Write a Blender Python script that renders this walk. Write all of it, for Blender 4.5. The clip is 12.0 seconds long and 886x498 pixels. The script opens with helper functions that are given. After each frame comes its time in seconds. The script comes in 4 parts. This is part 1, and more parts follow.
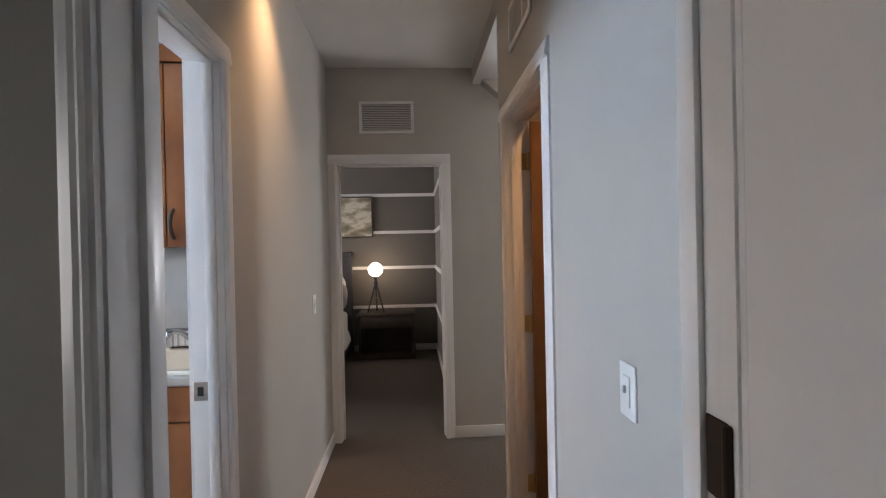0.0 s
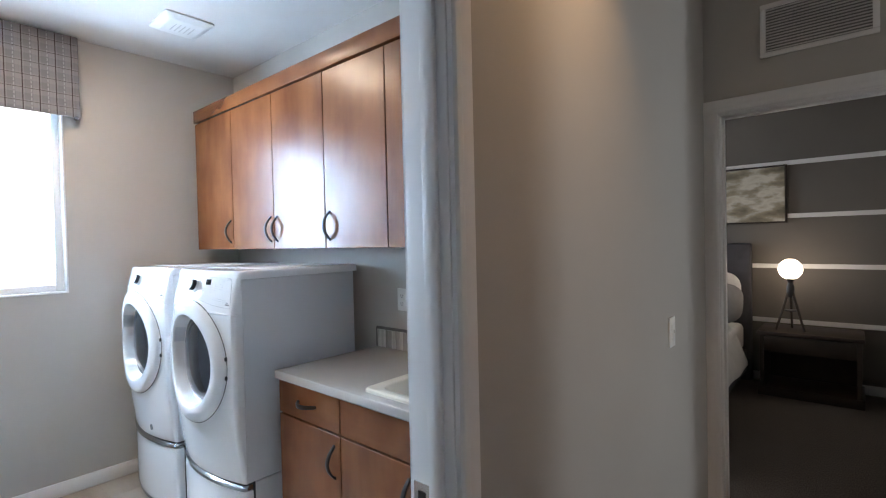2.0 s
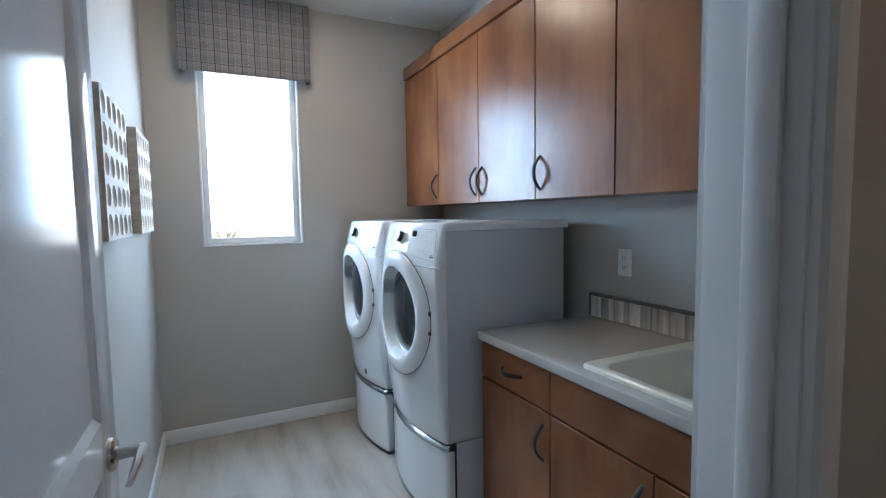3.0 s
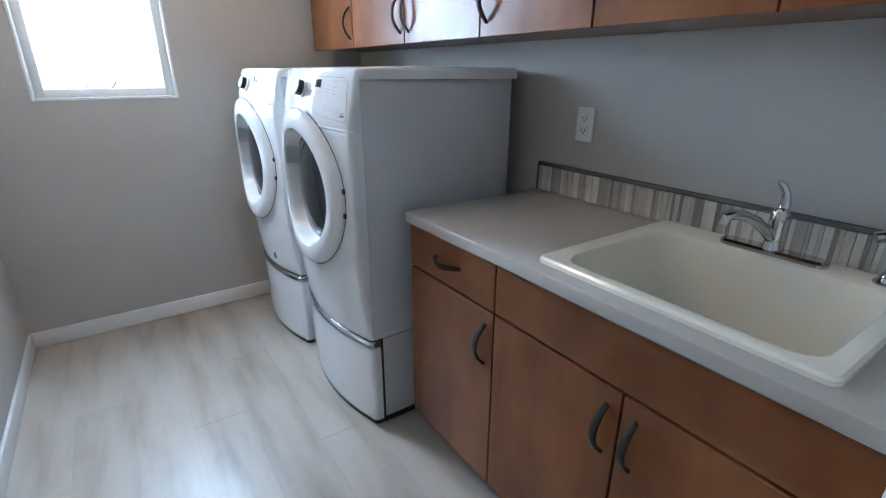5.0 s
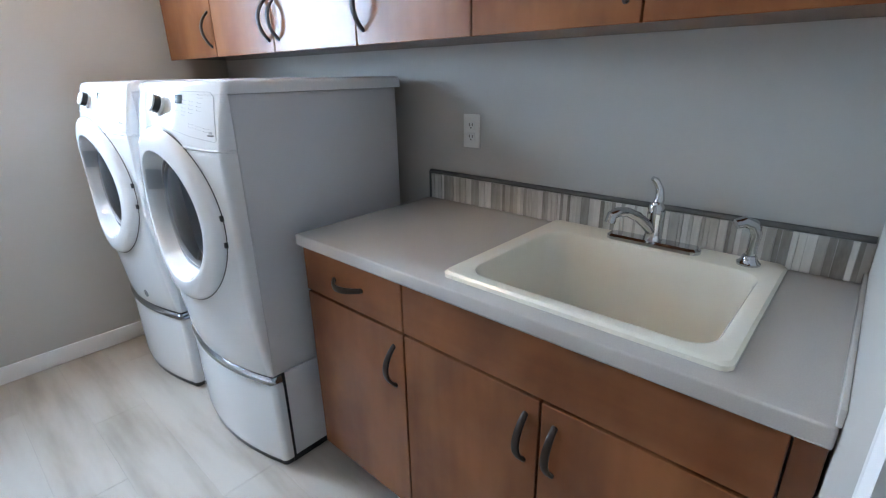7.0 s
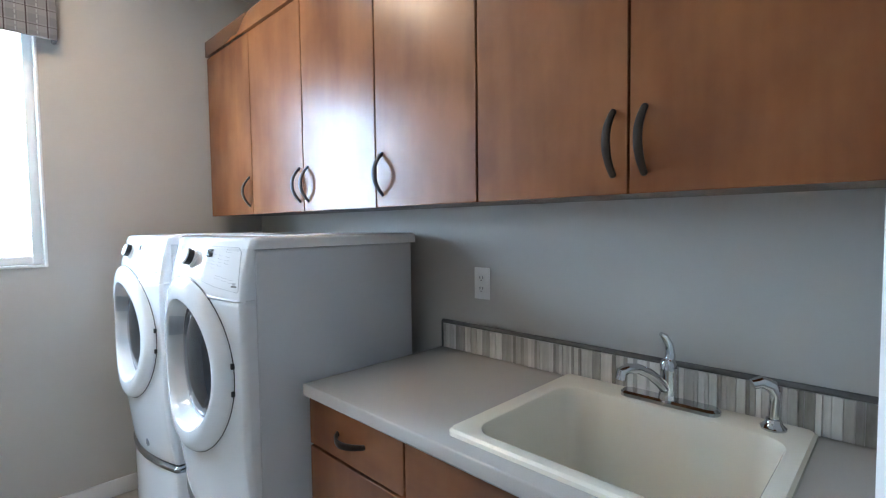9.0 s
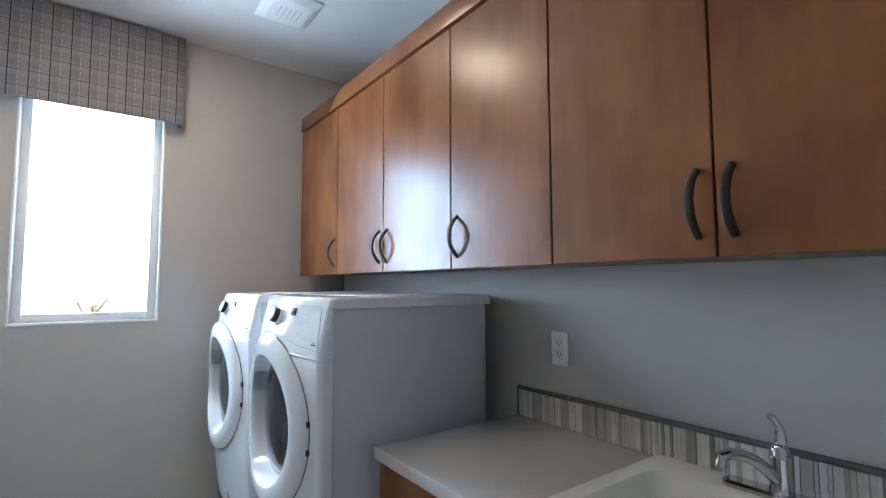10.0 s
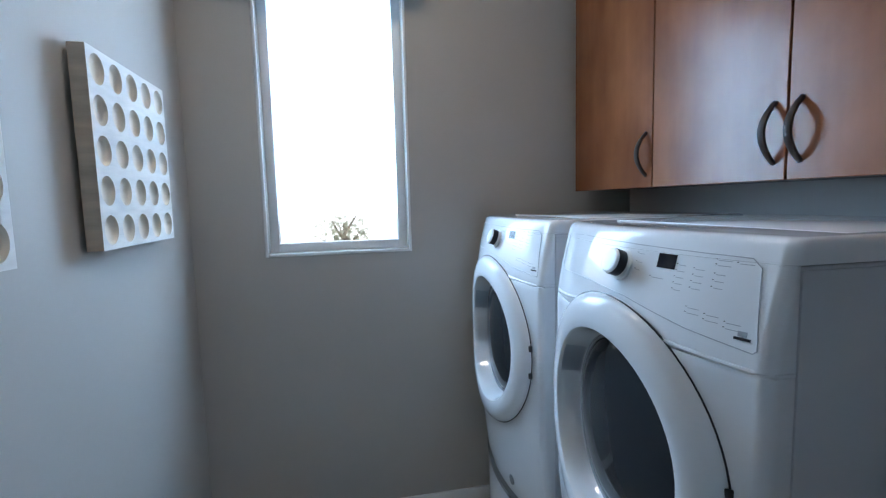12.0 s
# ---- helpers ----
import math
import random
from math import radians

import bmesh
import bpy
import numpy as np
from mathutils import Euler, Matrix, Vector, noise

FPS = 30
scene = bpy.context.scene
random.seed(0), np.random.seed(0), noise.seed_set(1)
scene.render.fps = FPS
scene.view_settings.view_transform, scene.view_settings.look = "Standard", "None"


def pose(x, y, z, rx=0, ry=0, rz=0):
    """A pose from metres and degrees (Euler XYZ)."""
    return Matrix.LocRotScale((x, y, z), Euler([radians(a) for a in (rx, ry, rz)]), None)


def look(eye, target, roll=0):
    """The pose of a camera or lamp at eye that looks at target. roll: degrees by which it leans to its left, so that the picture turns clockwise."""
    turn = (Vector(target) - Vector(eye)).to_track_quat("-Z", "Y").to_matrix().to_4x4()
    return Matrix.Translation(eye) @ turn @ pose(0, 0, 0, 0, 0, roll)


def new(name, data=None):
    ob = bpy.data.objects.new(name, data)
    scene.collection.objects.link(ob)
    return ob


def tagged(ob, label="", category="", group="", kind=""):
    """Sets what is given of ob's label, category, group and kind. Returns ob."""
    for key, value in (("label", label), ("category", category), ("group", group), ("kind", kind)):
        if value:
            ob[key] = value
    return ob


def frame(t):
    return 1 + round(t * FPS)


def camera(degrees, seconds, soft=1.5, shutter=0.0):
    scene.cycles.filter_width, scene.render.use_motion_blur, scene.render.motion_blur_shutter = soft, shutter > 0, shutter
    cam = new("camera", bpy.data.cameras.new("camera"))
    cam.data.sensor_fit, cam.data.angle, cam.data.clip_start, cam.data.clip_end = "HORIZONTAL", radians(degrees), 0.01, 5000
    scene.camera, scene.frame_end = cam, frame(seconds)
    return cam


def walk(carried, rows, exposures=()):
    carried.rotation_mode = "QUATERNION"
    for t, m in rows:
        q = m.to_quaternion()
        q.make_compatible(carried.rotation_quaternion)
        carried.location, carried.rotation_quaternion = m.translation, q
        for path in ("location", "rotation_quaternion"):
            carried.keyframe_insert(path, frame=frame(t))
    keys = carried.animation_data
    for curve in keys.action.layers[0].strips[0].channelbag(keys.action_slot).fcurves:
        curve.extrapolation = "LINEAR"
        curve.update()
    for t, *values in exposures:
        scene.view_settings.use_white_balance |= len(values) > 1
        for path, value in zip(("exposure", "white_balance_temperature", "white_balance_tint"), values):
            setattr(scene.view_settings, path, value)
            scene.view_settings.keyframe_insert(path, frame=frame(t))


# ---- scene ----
cam = camera(85.9, 12.0, soft=1.2)
PATH = [
    (0, (0.545, 0.211, 1.421), (0.666, 2.207, 1.41), -1.2),
    (0.5, (0.578, 0.471, 1.384), (0.374, 2.46, 1.382), -1.0),
    (1, (0.54, 0.746, 1.428), (0.132, 2.704, 1.413), -0.7),
    (1.5, (0.515, 0.972, 1.437), (-0.294, 2.801, 1.414), -0.9),
    (2, (0.484, 1.132, 1.468), (-0.826, 2.643, 1.432), -1.3),
    (2.5, (0.37, 1.205, 1.404), (-1.305, 2.298, 1.404), -0.8),
    (3, (0.196, 1.266, 1.387), (-1.599, 2.135, 1.239), -0.9),
    (5, (-0.165, 1.478, 1.338), (-1.709, 2.539, 0.639), 0.2),
    (5.5, (-0.19, 1.498, 1.341), (-1.582, 2.704, 0.56), 0.3),
    (6, (-0.219, 1.51, 1.341), (-1.458, 2.859, 0.538), -0.6),
    (6.5, (-0.227, 1.512, 1.345), (-1.463, 2.883, 0.575), -1.1),
    (8.5, (-0.197, 1.518, 1.382), (-1.565, 2.956, 1.137), -0.8),
    (9, (-0.184, 1.522, 1.382), (-1.584, 2.946, 1.279), -0.7),
    (9.5, (-0.176, 1.527, 1.388), (-1.622, 2.908, 1.422), -0.7),
    (10, (-0.179, 1.536, 1.391), (-1.789, 2.713, 1.538), -0.2),
    (10.5, (-0.277, 1.519, 1.396), (-2.078, 2.386, 1.464), 0.4),
    (11, (-0.501, 1.507, 1.424), (-2.414, 2.08, 1.318), -0.5),
    (11.5, (-0.74, 1.502, 1.401), (-2.687, 1.922, 1.222), -0.8),
    (12, (-1.054, 1.533, 1.414), (-3.004, 1.934, 1.215), -1.5),
]
EXPOSURES = [(0.0, 0.70, 7500, 20), (0.5, 0.72, 7500, 19), (1.0, 0.68, 7500, 19), (1.5, 0.64, 7500, 18), (2.0, 0.3, 7000, 15), (2.5, -0.23, 6650, 11), (3.0, -0.42, 6600, 10), (5.0, -0.13, 6850, 14), (5.5, 0.08, 6950, 14), (6.5, 0.22, 7100, 16), (8.5, 0.2, 7000, 12), (9.5, 0.08, 7000, 13), (10.5, -0.43, 6600, 10), (11.0, -0.55, 6400, 10), (12.0, -1.08, 6200, 10)]
walk(cam, [(t, look(eye, target, roll)) for t, eye, target, roll in PATH], EXPOSURES)

# ---- world, sun, large lights ----
world = bpy.data.worlds.new("world")
scene.world = world
world.use_nodes = True
wt = world.node_tree
sky = wt.nodes.new("ShaderNodeTexSky")
sky.sky_type, sky.sun_disc = "NISHITA", False
sky.sun_elevation, sky.sun_rotation = radians(48), radians(60)
wt.nodes["Background"].inputs["Strength"].default_value = 0.12
wt.links.new(sky.outputs[0], wt.nodes["Background"].inputs["Color"])
sun = new("sun", bpy.data.lights.new("sun", "SUN"))
sun.data.energy, sun.data.angle, sun.data.color = 5.0, radians(0.5), (1.0, 0.95, 0.88)
sun.matrix_world = look((30 * math.cos(radians(48)) * 0.87, 30 * math.cos(radians(48)) * 0.5, 30 * math.sin(radians(48))), (0, 0, 0))


def area_lamp(name, eye, target, width, height, power, color):
    lamp = new(name, bpy.data.lights.new(name, "AREA"))
    lamp.data.shape, lamp.data.size, lamp.data.size_y = "RECTANGLE", width, height
    lamp.data.energy, lamp.data.color = power, color
    lamp.matrix_world = look(eye, target)
    return lamp


COOL = (0.70, 0.85, 1.0)
WARM = (1.0, 0.66, 0.36)
area_lamp("window_daylight", (-3.22, 1.514, 1.815), (0, 1.514, 1.815), 0.53, 0.90, 62, (0.43, 0.69, 1.0))
# Added lamp at an unseen opening, placed to light the left hall wall.
area_lamp("great_room_daylight", (4.52, 4.45, 1.4), (0, 2.6, 1.3), 0.5, 1.7, 40, (0.74, 0.87, 1.0))
area_lamp("north_window_daylight", (2.59, 7.22, 1.815), (2.59, 0, 1.6), 0.9, 0.98, 70, COOL)
# Bedroom and entry lamps are added where windows out of view are assumed.
area_lamp("bedroom_daylight", (-3.38, 5.4, 1.5), (0, 5.4, 1.4), 1.4, 1.2, 34, COOL)
area_lamp("entry_daylight", (-1.46, 0.375, 1.45), (2, 0.375, 1.45), 0.3, 0.9, 2.1, (0.60, 0.81, 1.0))


# ---- materials ----
def nodes_of(name):
    m = bpy.data.materials.new(name)
    m.use_nodes = True
    return m, m.node_tree.nodes, m.node_tree.links, m.node_tree.nodes["Principled BSDF"]


def noise_at(n, l, scale, detail=4.0, stretch=(1, 1, 1)):
    co = n.new("ShaderNodeTexCoord")
    mp = n.new("ShaderNodeMapping")
    mp.inputs["Scale"].default_value = stretch
    l.new(co.outputs["Object"], mp.inputs["Vector"])
    t = n.new("ShaderNodeTexNoise")
    t.inputs["Scale"].default_value, t.inputs["Detail"].default_value = scale, detail
    l.new(mp.outputs[0], t.inputs["Vector"])
    return t.outputs["Fac"]


def ramp(n, l, fac, stops):
    r = n.new("ShaderNodeValToRGB")
    while len(r.color_ramp.elements) < len(stops):
        r.color_ramp.elements.new(0.5)
    for e, (p, c) in zip(r.color_ramp.elements, stops):
        e.position, e.color = p, (*c, 1)
    l.new(fac, r.inputs[0])
    return r.outputs[0]


def shade(c, k):
    return tuple(min(1.0, v * k) for v in c)


def bumped(n, l, b, fac, strength, distance):
    k = n.new("ShaderNodeBump")
    k.inputs["Strength"].default_value, k.inputs["Distance"].default_value = strength, distance
    l.new(fac, k.inputs["Height"])
    l.new(k.outputs[0], b.inputs["Normal"])


def surface(name, base, rough=0.5, metal=0.0, var=0.06, scale=2.5, fine=180, bump=0.15, distance=0.001, stretch=(1, 1, 1), spec=0.5, coat=0.0):
    m, n, l, b = nodes_of(name)
    big = noise_at(n, l, scale, 3, stretch)
    l.new(ramp(n, l, big, [(0.3, shade(base, 1 - var)), (0.7, shade(base, 1 + var))]), b.inputs["Base Color"])
    small = noise_at(n, l, fine, 3, stretch)
    if bump:
        bumped(n, l, b, small, bump, distance)
    mr = n.new("ShaderNodeMapRange")
    mr.inputs["To Min"].default_value, mr.inputs["To Max"].default_value = rough * 0.88, min(1, rough * 1.12)
    l.new(big, mr.inputs["Value"])
    l.new(mr.outputs[0], b.inputs["Roughness"])
    b.inputs["Metallic"].default_value, b.inputs["Specular IOR Level"].default_value = metal, spec
    b.inputs["Coat Weight"].default_value = coat
    return m


def wood(name, dark, light, rough, stretch=(9, 9, 0.9), spec=0.5):
    m, n, l, b = nodes_of(name)
    grain = noise_at(n, l, 1.6, 5, stretch)
    blotch = noise_at(n, l, 4.5, 5, (1, 1, 0.7))
    info = n.new("ShaderNodeObjectInfo")
    mixed = n.new("ShaderNodeMath")
    mixed.operation = "MULTIPLY_ADD"
    l.new(blotch, mixed.inputs[0])
    mixed.inputs[1].default_value = 2.2
    l.new(grain, mixed.inputs[2])
    per = n.new("ShaderNodeMath")
    per.operation = "MULTIPLY_ADD"
    l.new(info.outputs["Random"], per.inputs[0])
    per.inputs[1].default_value = 0.12
    l.new(mixed.outputs[0], per.inputs[2])
    half = n.new("ShaderNodeMath")
    half.operation = "MULTIPLY"
    l.new(per.outputs[0], half.inputs[0])
    half.inputs[1].default_value = 0.31
    l.new(ramp(n, l, half.outputs[0], [(0.36, dark), (0.63, light)]), b.inputs["Base Color"])
    b.inputs["Roughness"].default_value, b.inputs["Specular IOR Level"].default_value = rough, spec
    bumped(n, l, b, noise_at(n, l, 30, 4, stretch), 0.06, 0.0006)
    return m


WALL = surface("greige_wall_paint", (0.455, 0.43, 0.395), 0.62, var=0.03, fine=220, bump=0.25, distance=0.0012)
WALL_DARK = surface("dark_taupe_wall_paint", (0.15, 0.135, 0.12), 0.7, var=0.05, fine=200, bump=0.2)
CEIL = surface("ceiling_paint", (0.72, 0.71, 0.69), 0.8, var=0.03, scale=4, fine=90, bump=0.4, distance=0.002)
TRIM = surface("white_trim_paint", (0.78, 0.77, 0.76), 0.32, var=0.02, fine=60, bump=0.06)
DOORPAINT = surface("white_door_paint", (0.76, 0.75, 0.74), 0.12, var=0.02, fine=120, bump=0.05)
CARPET = surface("grey_brown_carpet", (0.155, 0.130, 0.112), 0.95, var=0.5, scale=70, fine=420, bump=1.0, distance=0.006, stretch=(2.2, 1, 1), spec=0.1)
MAPLE = wood("maple_cabinet_face", (0.140, 0.043, 0.0145), (0.238, 0.084, 0.030), 0.27, spec=0.36)
MAPLE_FLAT = wood("maple_cabinet_rail", (0.140, 0.043, 0.0145), (0.238, 0.084, 0.030), 0.26, stretch=(0.9, 9, 9), spec=0.36)
# Near-black brown that paints the shade between fronts and under the cabinets.
GAP = surface("dark_cabinet_shadow_gap", (0.045, 0.02, 0.012), 0.7, bump=0)
BRONZE = surface("dark_bronze_metal", (0.030, 0.018, 0.011), 0.45, metal=0.1, var=0.2, scale=30, fine=300, bump=0.1, spec=0.25)
CHROME = surface("polished_chrome", (0.62, 0.63, 0.65), 0.06, metal=1.0, var=0.02, scale=10, bump=0)
NICKEL = surface("satin_nickel", (0.55, 0.52, 0.48), 0.25, metal=1.0, var=0.05, scale=20, bump=0)
BRASS = surface("brushed_hinge_metal", (0.62, 0.46, 0.24), 0.3, metal=1.0, var=0.05, scale=20, bump=0)
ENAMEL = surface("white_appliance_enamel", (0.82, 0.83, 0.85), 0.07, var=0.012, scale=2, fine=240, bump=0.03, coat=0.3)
# Duller side finish; its base is also darkened to carry the sides' shade.
ENAMEL_SIDE = surface("shaded_side_enamel", (0.60, 0.605, 0.625), 0.38, var=0.015, scale=2, fine=500, bump=0.12, distance=0.0006)
PLASTIC = surface("white_plastic", (0.80, 0.80, 0.78), 0.35, var=0.02, bump=0)
DARKPLASTIC = surface("black_plastic", (0.015, 0.015, 0.018), 0.3, var=0.1, bump=0)
SILVER = surface("silver_trim_plastic", (0.50, 0.53, 0.57), 0.25, metal=0.6, var=0.03, bump=0)
RECESS = surface("grey_pull_plastic", (0.60, 0.63, 0.67), 0.3, var=0.04, bump=0)
PRINT = surface("grey_printed_ink", (0.40, 0.41, 0.44), 0.4, bump=0)
SMOKED = surface("smoked_door_glass", (0.026, 0.029, 0.034), 0.06, var=0.1, bump=0, spec=0.32)
PULL = surface("brushed_steel_pull", (0.42, 0.45, 0.49), 0.16, metal=1.0, var=0.04, scale=8, bump=0)
DISPLAY = surface("black_display_window", (0.006, 0.006, 0.009), 0.12, var=0.1, bump=0, spec=0.12)
SOLID = surface("grey_solid_surface_counter", (0.50, 0.465, 0.43), 0.17, var=0.04, scale=380, fine=600, bump=0.02)
SINKMAT = surface("cream_enamel_sink", (0.83, 0.775, 0.665), 0.2, var=0.02, bump=0)
PENCIL = surface("dark_pencil_tile", (0.11, 0.105, 0.10), 0.35, var=0.15, scale=20, bump=0.05)
JOINT = surface("pale_floor_joint", (0.40, 0.36, 0.31), 0.8, bump=0)
GROUT = surface("grey_grout", (0.46, 0.44, 0.41), 0.9, fine=300, bump=0.3)
WHITEWASH = surface("whitewashed_art_face", (0.74, 0.72, 0.69), 0.6, var=0.1, scale=9, fine=120, bump=0.25, stretch=(1, 1, 5))
CREAMWOOD = surface("cream_wood_recess", (0.80, 0.72, 0.61), 0.6, var=0.06, scale=20, fine=90, bump=0.2)
RAWWOOD = surface("raw_wood_art_core", (0.56, 0.46, 0.36), 0.7, var=0.15, scale=8, fine=90, bump=0.3, stretch=(1, 1, 6))
VINYL = surface("white_vinyl_window", (0.80, 0.81, 0.82), 0.35, var=0.02, bump=0)
DOORWOOD = wood("stained_door_wood", (0.16, 0.075, 0.032), (0.24, 0.12, 0.052), 0.4)
DARKWOOD = wood("espresso_wood", (0.02, 0.013, 0.01), (0.045, 0.03, 0.022), 0.4, stretch=(1, 9, 9))
BEDDING = surface("grey_bedding", (0.30, 0.29, 0.29), 0.9, var=0.12, scale=9, fine=260, bump=0.4, distance=0.003)
PILLOWMAT = surface("white_pillow_cotton", (0.72, 0.71, 0.70), 0.9, var=0.06, scale=8, fine=260, bump=0.4, distance=0.003)
HEADB = surface("charcoal_upholstery", (0.055, 0.055, 0.065), 0.85, var=0.15, scale=12, fine=300, bump=0.5)
CURTAIN = surface("taupe_curtain_cloth", (0.14, 0.125, 0.105), 0.9, var=0.25, scale=14, fine=240, bump=0.4, stretch=(2, 2, 1))
SOFA = surface("brown_upholstery", (0.13, 0.085, 0.06), 0.8, var=0.2, scale=10, fine=260, bump=0.4)
SHADECLOTH = surface("beige_lampshade_cloth", (0.62, 0.50, 0.38), 0.85, var=0.05, scale=20, fine=300, bump=0.3)
# Leaf and bark bases are lightened to hold the outdoor glare.
LEAF = surface("glare_paled_leaf", (0.55, 0.56, 0.46), 0.9, var=0.2, scale=5, bump=0, spec=0.1)
LEAF.node_tree.nodes["Principled BSDF"].inputs["Transmission Weight"].default_value = 0.7
LEAF.node_tree.nodes["Principled BSDF"].inputs["IOR"].default_value = 1.02
BARK = surface("bark", (0.36, 0.32, 0.27), 0.9, var=0.3, scale=8, fine=40, bump=0.6)
EARTH = surface("desert_ground", (0.33, 0.28, 0.22), 0.9, var=0.15, scale=0.6, fine=20, bump=0.4)
# White slat paint greyed, so that the colour holds the slats' shade.
GRILLE = surface("shaded_grille_paint", (0.60, 0.59, 0.57), 0.45, var=0.03, bump=0)
# Dark tone painting the shade behind the slats.
GRILLE_DARK = surface("grille_inside_shade", (0.16, 0.155, 0.15), 0.8, bump=0)


def glowing(name, color, strength):
    m, n, l, b = nodes_of(name)
    b.inputs["Base Color"].default_value = (*color, 1)
    b.inputs["Emission Color"].default_value = (*color, 1)
    b.inputs["Emission Strength"].default_value = strength
    return m


GLOBE = glowing("lit_glass_globe", (1.0, 0.86, 0.68), 9)
LAMPFACE = glowing("lit_ceiling_lens", (1.0, 0.83, 0.64), 57.0)
DOWNGLOW = glowing("lit_downlight_lens", (1.0, 0.72, 0.42), 12)
SKYGLOW = glowing("bright_hazy_sky", (0.90, 0.95, 1.0), 3.2)


def clear_glass():
    m, n, l, b = nodes_of("window_glass")
    b.inputs["Roughness"].default_value, b.inputs["Transmission Weight"].default_value, b.inputs["IOR"].default_value = 0.0, 1.0, 1.1
    return m


GLASS = clear_glass()


def plank_material():
    m, n, l, b = nodes_of("bleached_wood_look_tile")
    streak = noise_at(n, l, 2.0, 4, (0.8, 4.5, 1))
    info = n.new("ShaderNodeObjectInfo")
    add = n.new("ShaderNodeMath")
    add.operation = "MULTIPLY_ADD"
    l.new(info.outputs["Random"], add.inputs[0])
    add.inputs[1].default_value = 0.12
    l.new(streak, add.inputs[2])
    l.new(ramp(n, l, add.outputs[0], [(0.30, (0.315, 0.262, 0.21)), (0.50, (0.43, 0.375, 0.32)), (0.62, (0.475, 0.425, 0.37)), (0.90, (0.52, 0.475, 0.425))]), b.inputs["Base Color"])
    b.inputs["Roughness"].default_value = 0.28
    bumped(n, l, b, noise_at(n, l, 25, 4, (1, 9, 1)), 0.08, 0.001)
    return m


def mosaic_material():
    m, n, l, b = nodes_of("grey_stone_mosaic")
    streak = noise_at(n, l, 16, 4, (3, 3, 0.7))
    info = n.new("ShaderNodeObjectInfo")
    add = n.new("ShaderNodeMath")
    add.operation = "MULTIPLY_ADD"
    l.new(streak, add.inputs[0])
    add.inputs[1].default_value = 0.9
    l.new(info.outputs["Random"], add.inputs[2])
    fold = n.new("ShaderNodeMath")
    fold.operation = "MULTIPLY"
    l.new(add.outputs[0], fold.inputs[0])
    fold.inputs[1].default_value = 0.55
    l.new(ramp(n, l, fold.outputs[0], [(0.12, (0.12, 0.11, 0.095)), (0.34, (0.33, 0.31, 0.28)), (0.55, (0.48, 0.46, 0.42)), (0.80, (0.74, 0.72, 0.68))]), b.inputs["Base Color"])
    b.inputs["Roughness"].default_value = 0.3
    return m


def plaid_material():
    m, n, l, b = nodes_of("grey_plaid_cloth")
    co = n.new("ShaderNodeTexCoord")
    sep = n.new("ShaderNodeSeparateXYZ")
    l.new(co.outputs["Object"], sep.inputs[0])

    def math_node(op, a, v):
        k = n.new("ShaderNodeMath")
        k.operation = op
        l.new(a, k.inputs[0])
        if isinstance(v, float):
            k.inputs[1].default_value = v
        else:
            l.new(v, k.inputs[1])
        return k.outputs[0]

    along = math_node("ADD", sep.outputs[0], sep.outputs[1])

    def band(axis, period, width, shift):
        q = math_node("FRACT", math_node("DIVIDE", math_node("ADD", axis, 10.0 + shift), period), 0.0)
        return math_node("LESS_THAN", q, width / period)

    up = sep.outputs[2]
    soft = math_node("ADD", band(along, 0.0745, 0.037, 0.0), band(up, 0.0745, 0.037, 0.0))
    upright = band(along, 0.0745, 0.0046, 0.010)
    level = band(up, 0.0745, 0.0034, 0.010)
    pale = math_node("MULTIPLY", band(along, 0.0745, 0.005, 0.047), band(up, 0.024, 0.016, 0.0))
    weave = noise_at(n, l, 260, 2)
    base = ramp(n, l, math_node("MULTIPLY", soft, 0.5), [(0.0, (0.205, 0.200, 0.200)), (1.0, (0.150, 0.146, 0.152))])
    for fac, color in ((pale, (0.27, 0.27, 0.28)), (level, (0.085, 0.070, 0.072)), (upright, (0.040, 0.024, 0.026))):
        mix = n.new("ShaderNodeMix")
        mix.data_type = "RGBA"
        l.new(fac, mix.inputs["Factor"])
        l.new(base, mix.inputs["A"])
        mix.inputs["B"].default_value = (*color, 1)
        base = mix.outputs["Result"]
    l.new(base, b.inputs["Base Color"])
    b.inputs["Roughness"].default_value = 0.95
    bumped(n, l, b, weave, 0.5, 0.001)
    return m


def canvas_material():
    m, n, l, b = nodes_of("abstract_landscape_canvas")
    f = noise_at(n, l, 3.2, 6, (1, 1, 2.2))
    l.new(ramp(n, l, f, [(0.36, (0.16, 0.14, 0.10)), (0.47, (0.33, 0.28, 0.20)), (0.55, (0.62, 0.58, 0.50)), (0.66, (0.42, 0.36, 0.26))]), b.inputs["Base Color"])
    b.inputs["Roughness"].default_value = 0.7
    return m


PLANK, MOSAIC, PLAID, CANVAS = plank_material(), mosaic_material(), plaid_material(), canvas_material()


# ---- building helpers ----
def link(name, bm, material, parent=None, label="", smooth=False):
    me = bpy.data.meshes.new(name)
    bmesh.ops.recalc_face_normals(bm, faces=bm.faces)
    bm.to_mesh(me)
    bm.free()
    for mt in material if isinstance(material, (list, tuple)) else [material]:
        me.materials.append(mt)
    if smooth:
        for p in me.polygons:
            p.use_smooth = True
        me.set_sharp_from_angle(angle=radians(35))
    ob = new(name, me)
    ob.parent = parent
    return tagged(ob, label)


part = link


def empty(name, at, label, category, group=""):
    ob = new(name)
    ob.empty_display_size = 0.1
    ob.location = at
    return tagged(ob, label, category, group)


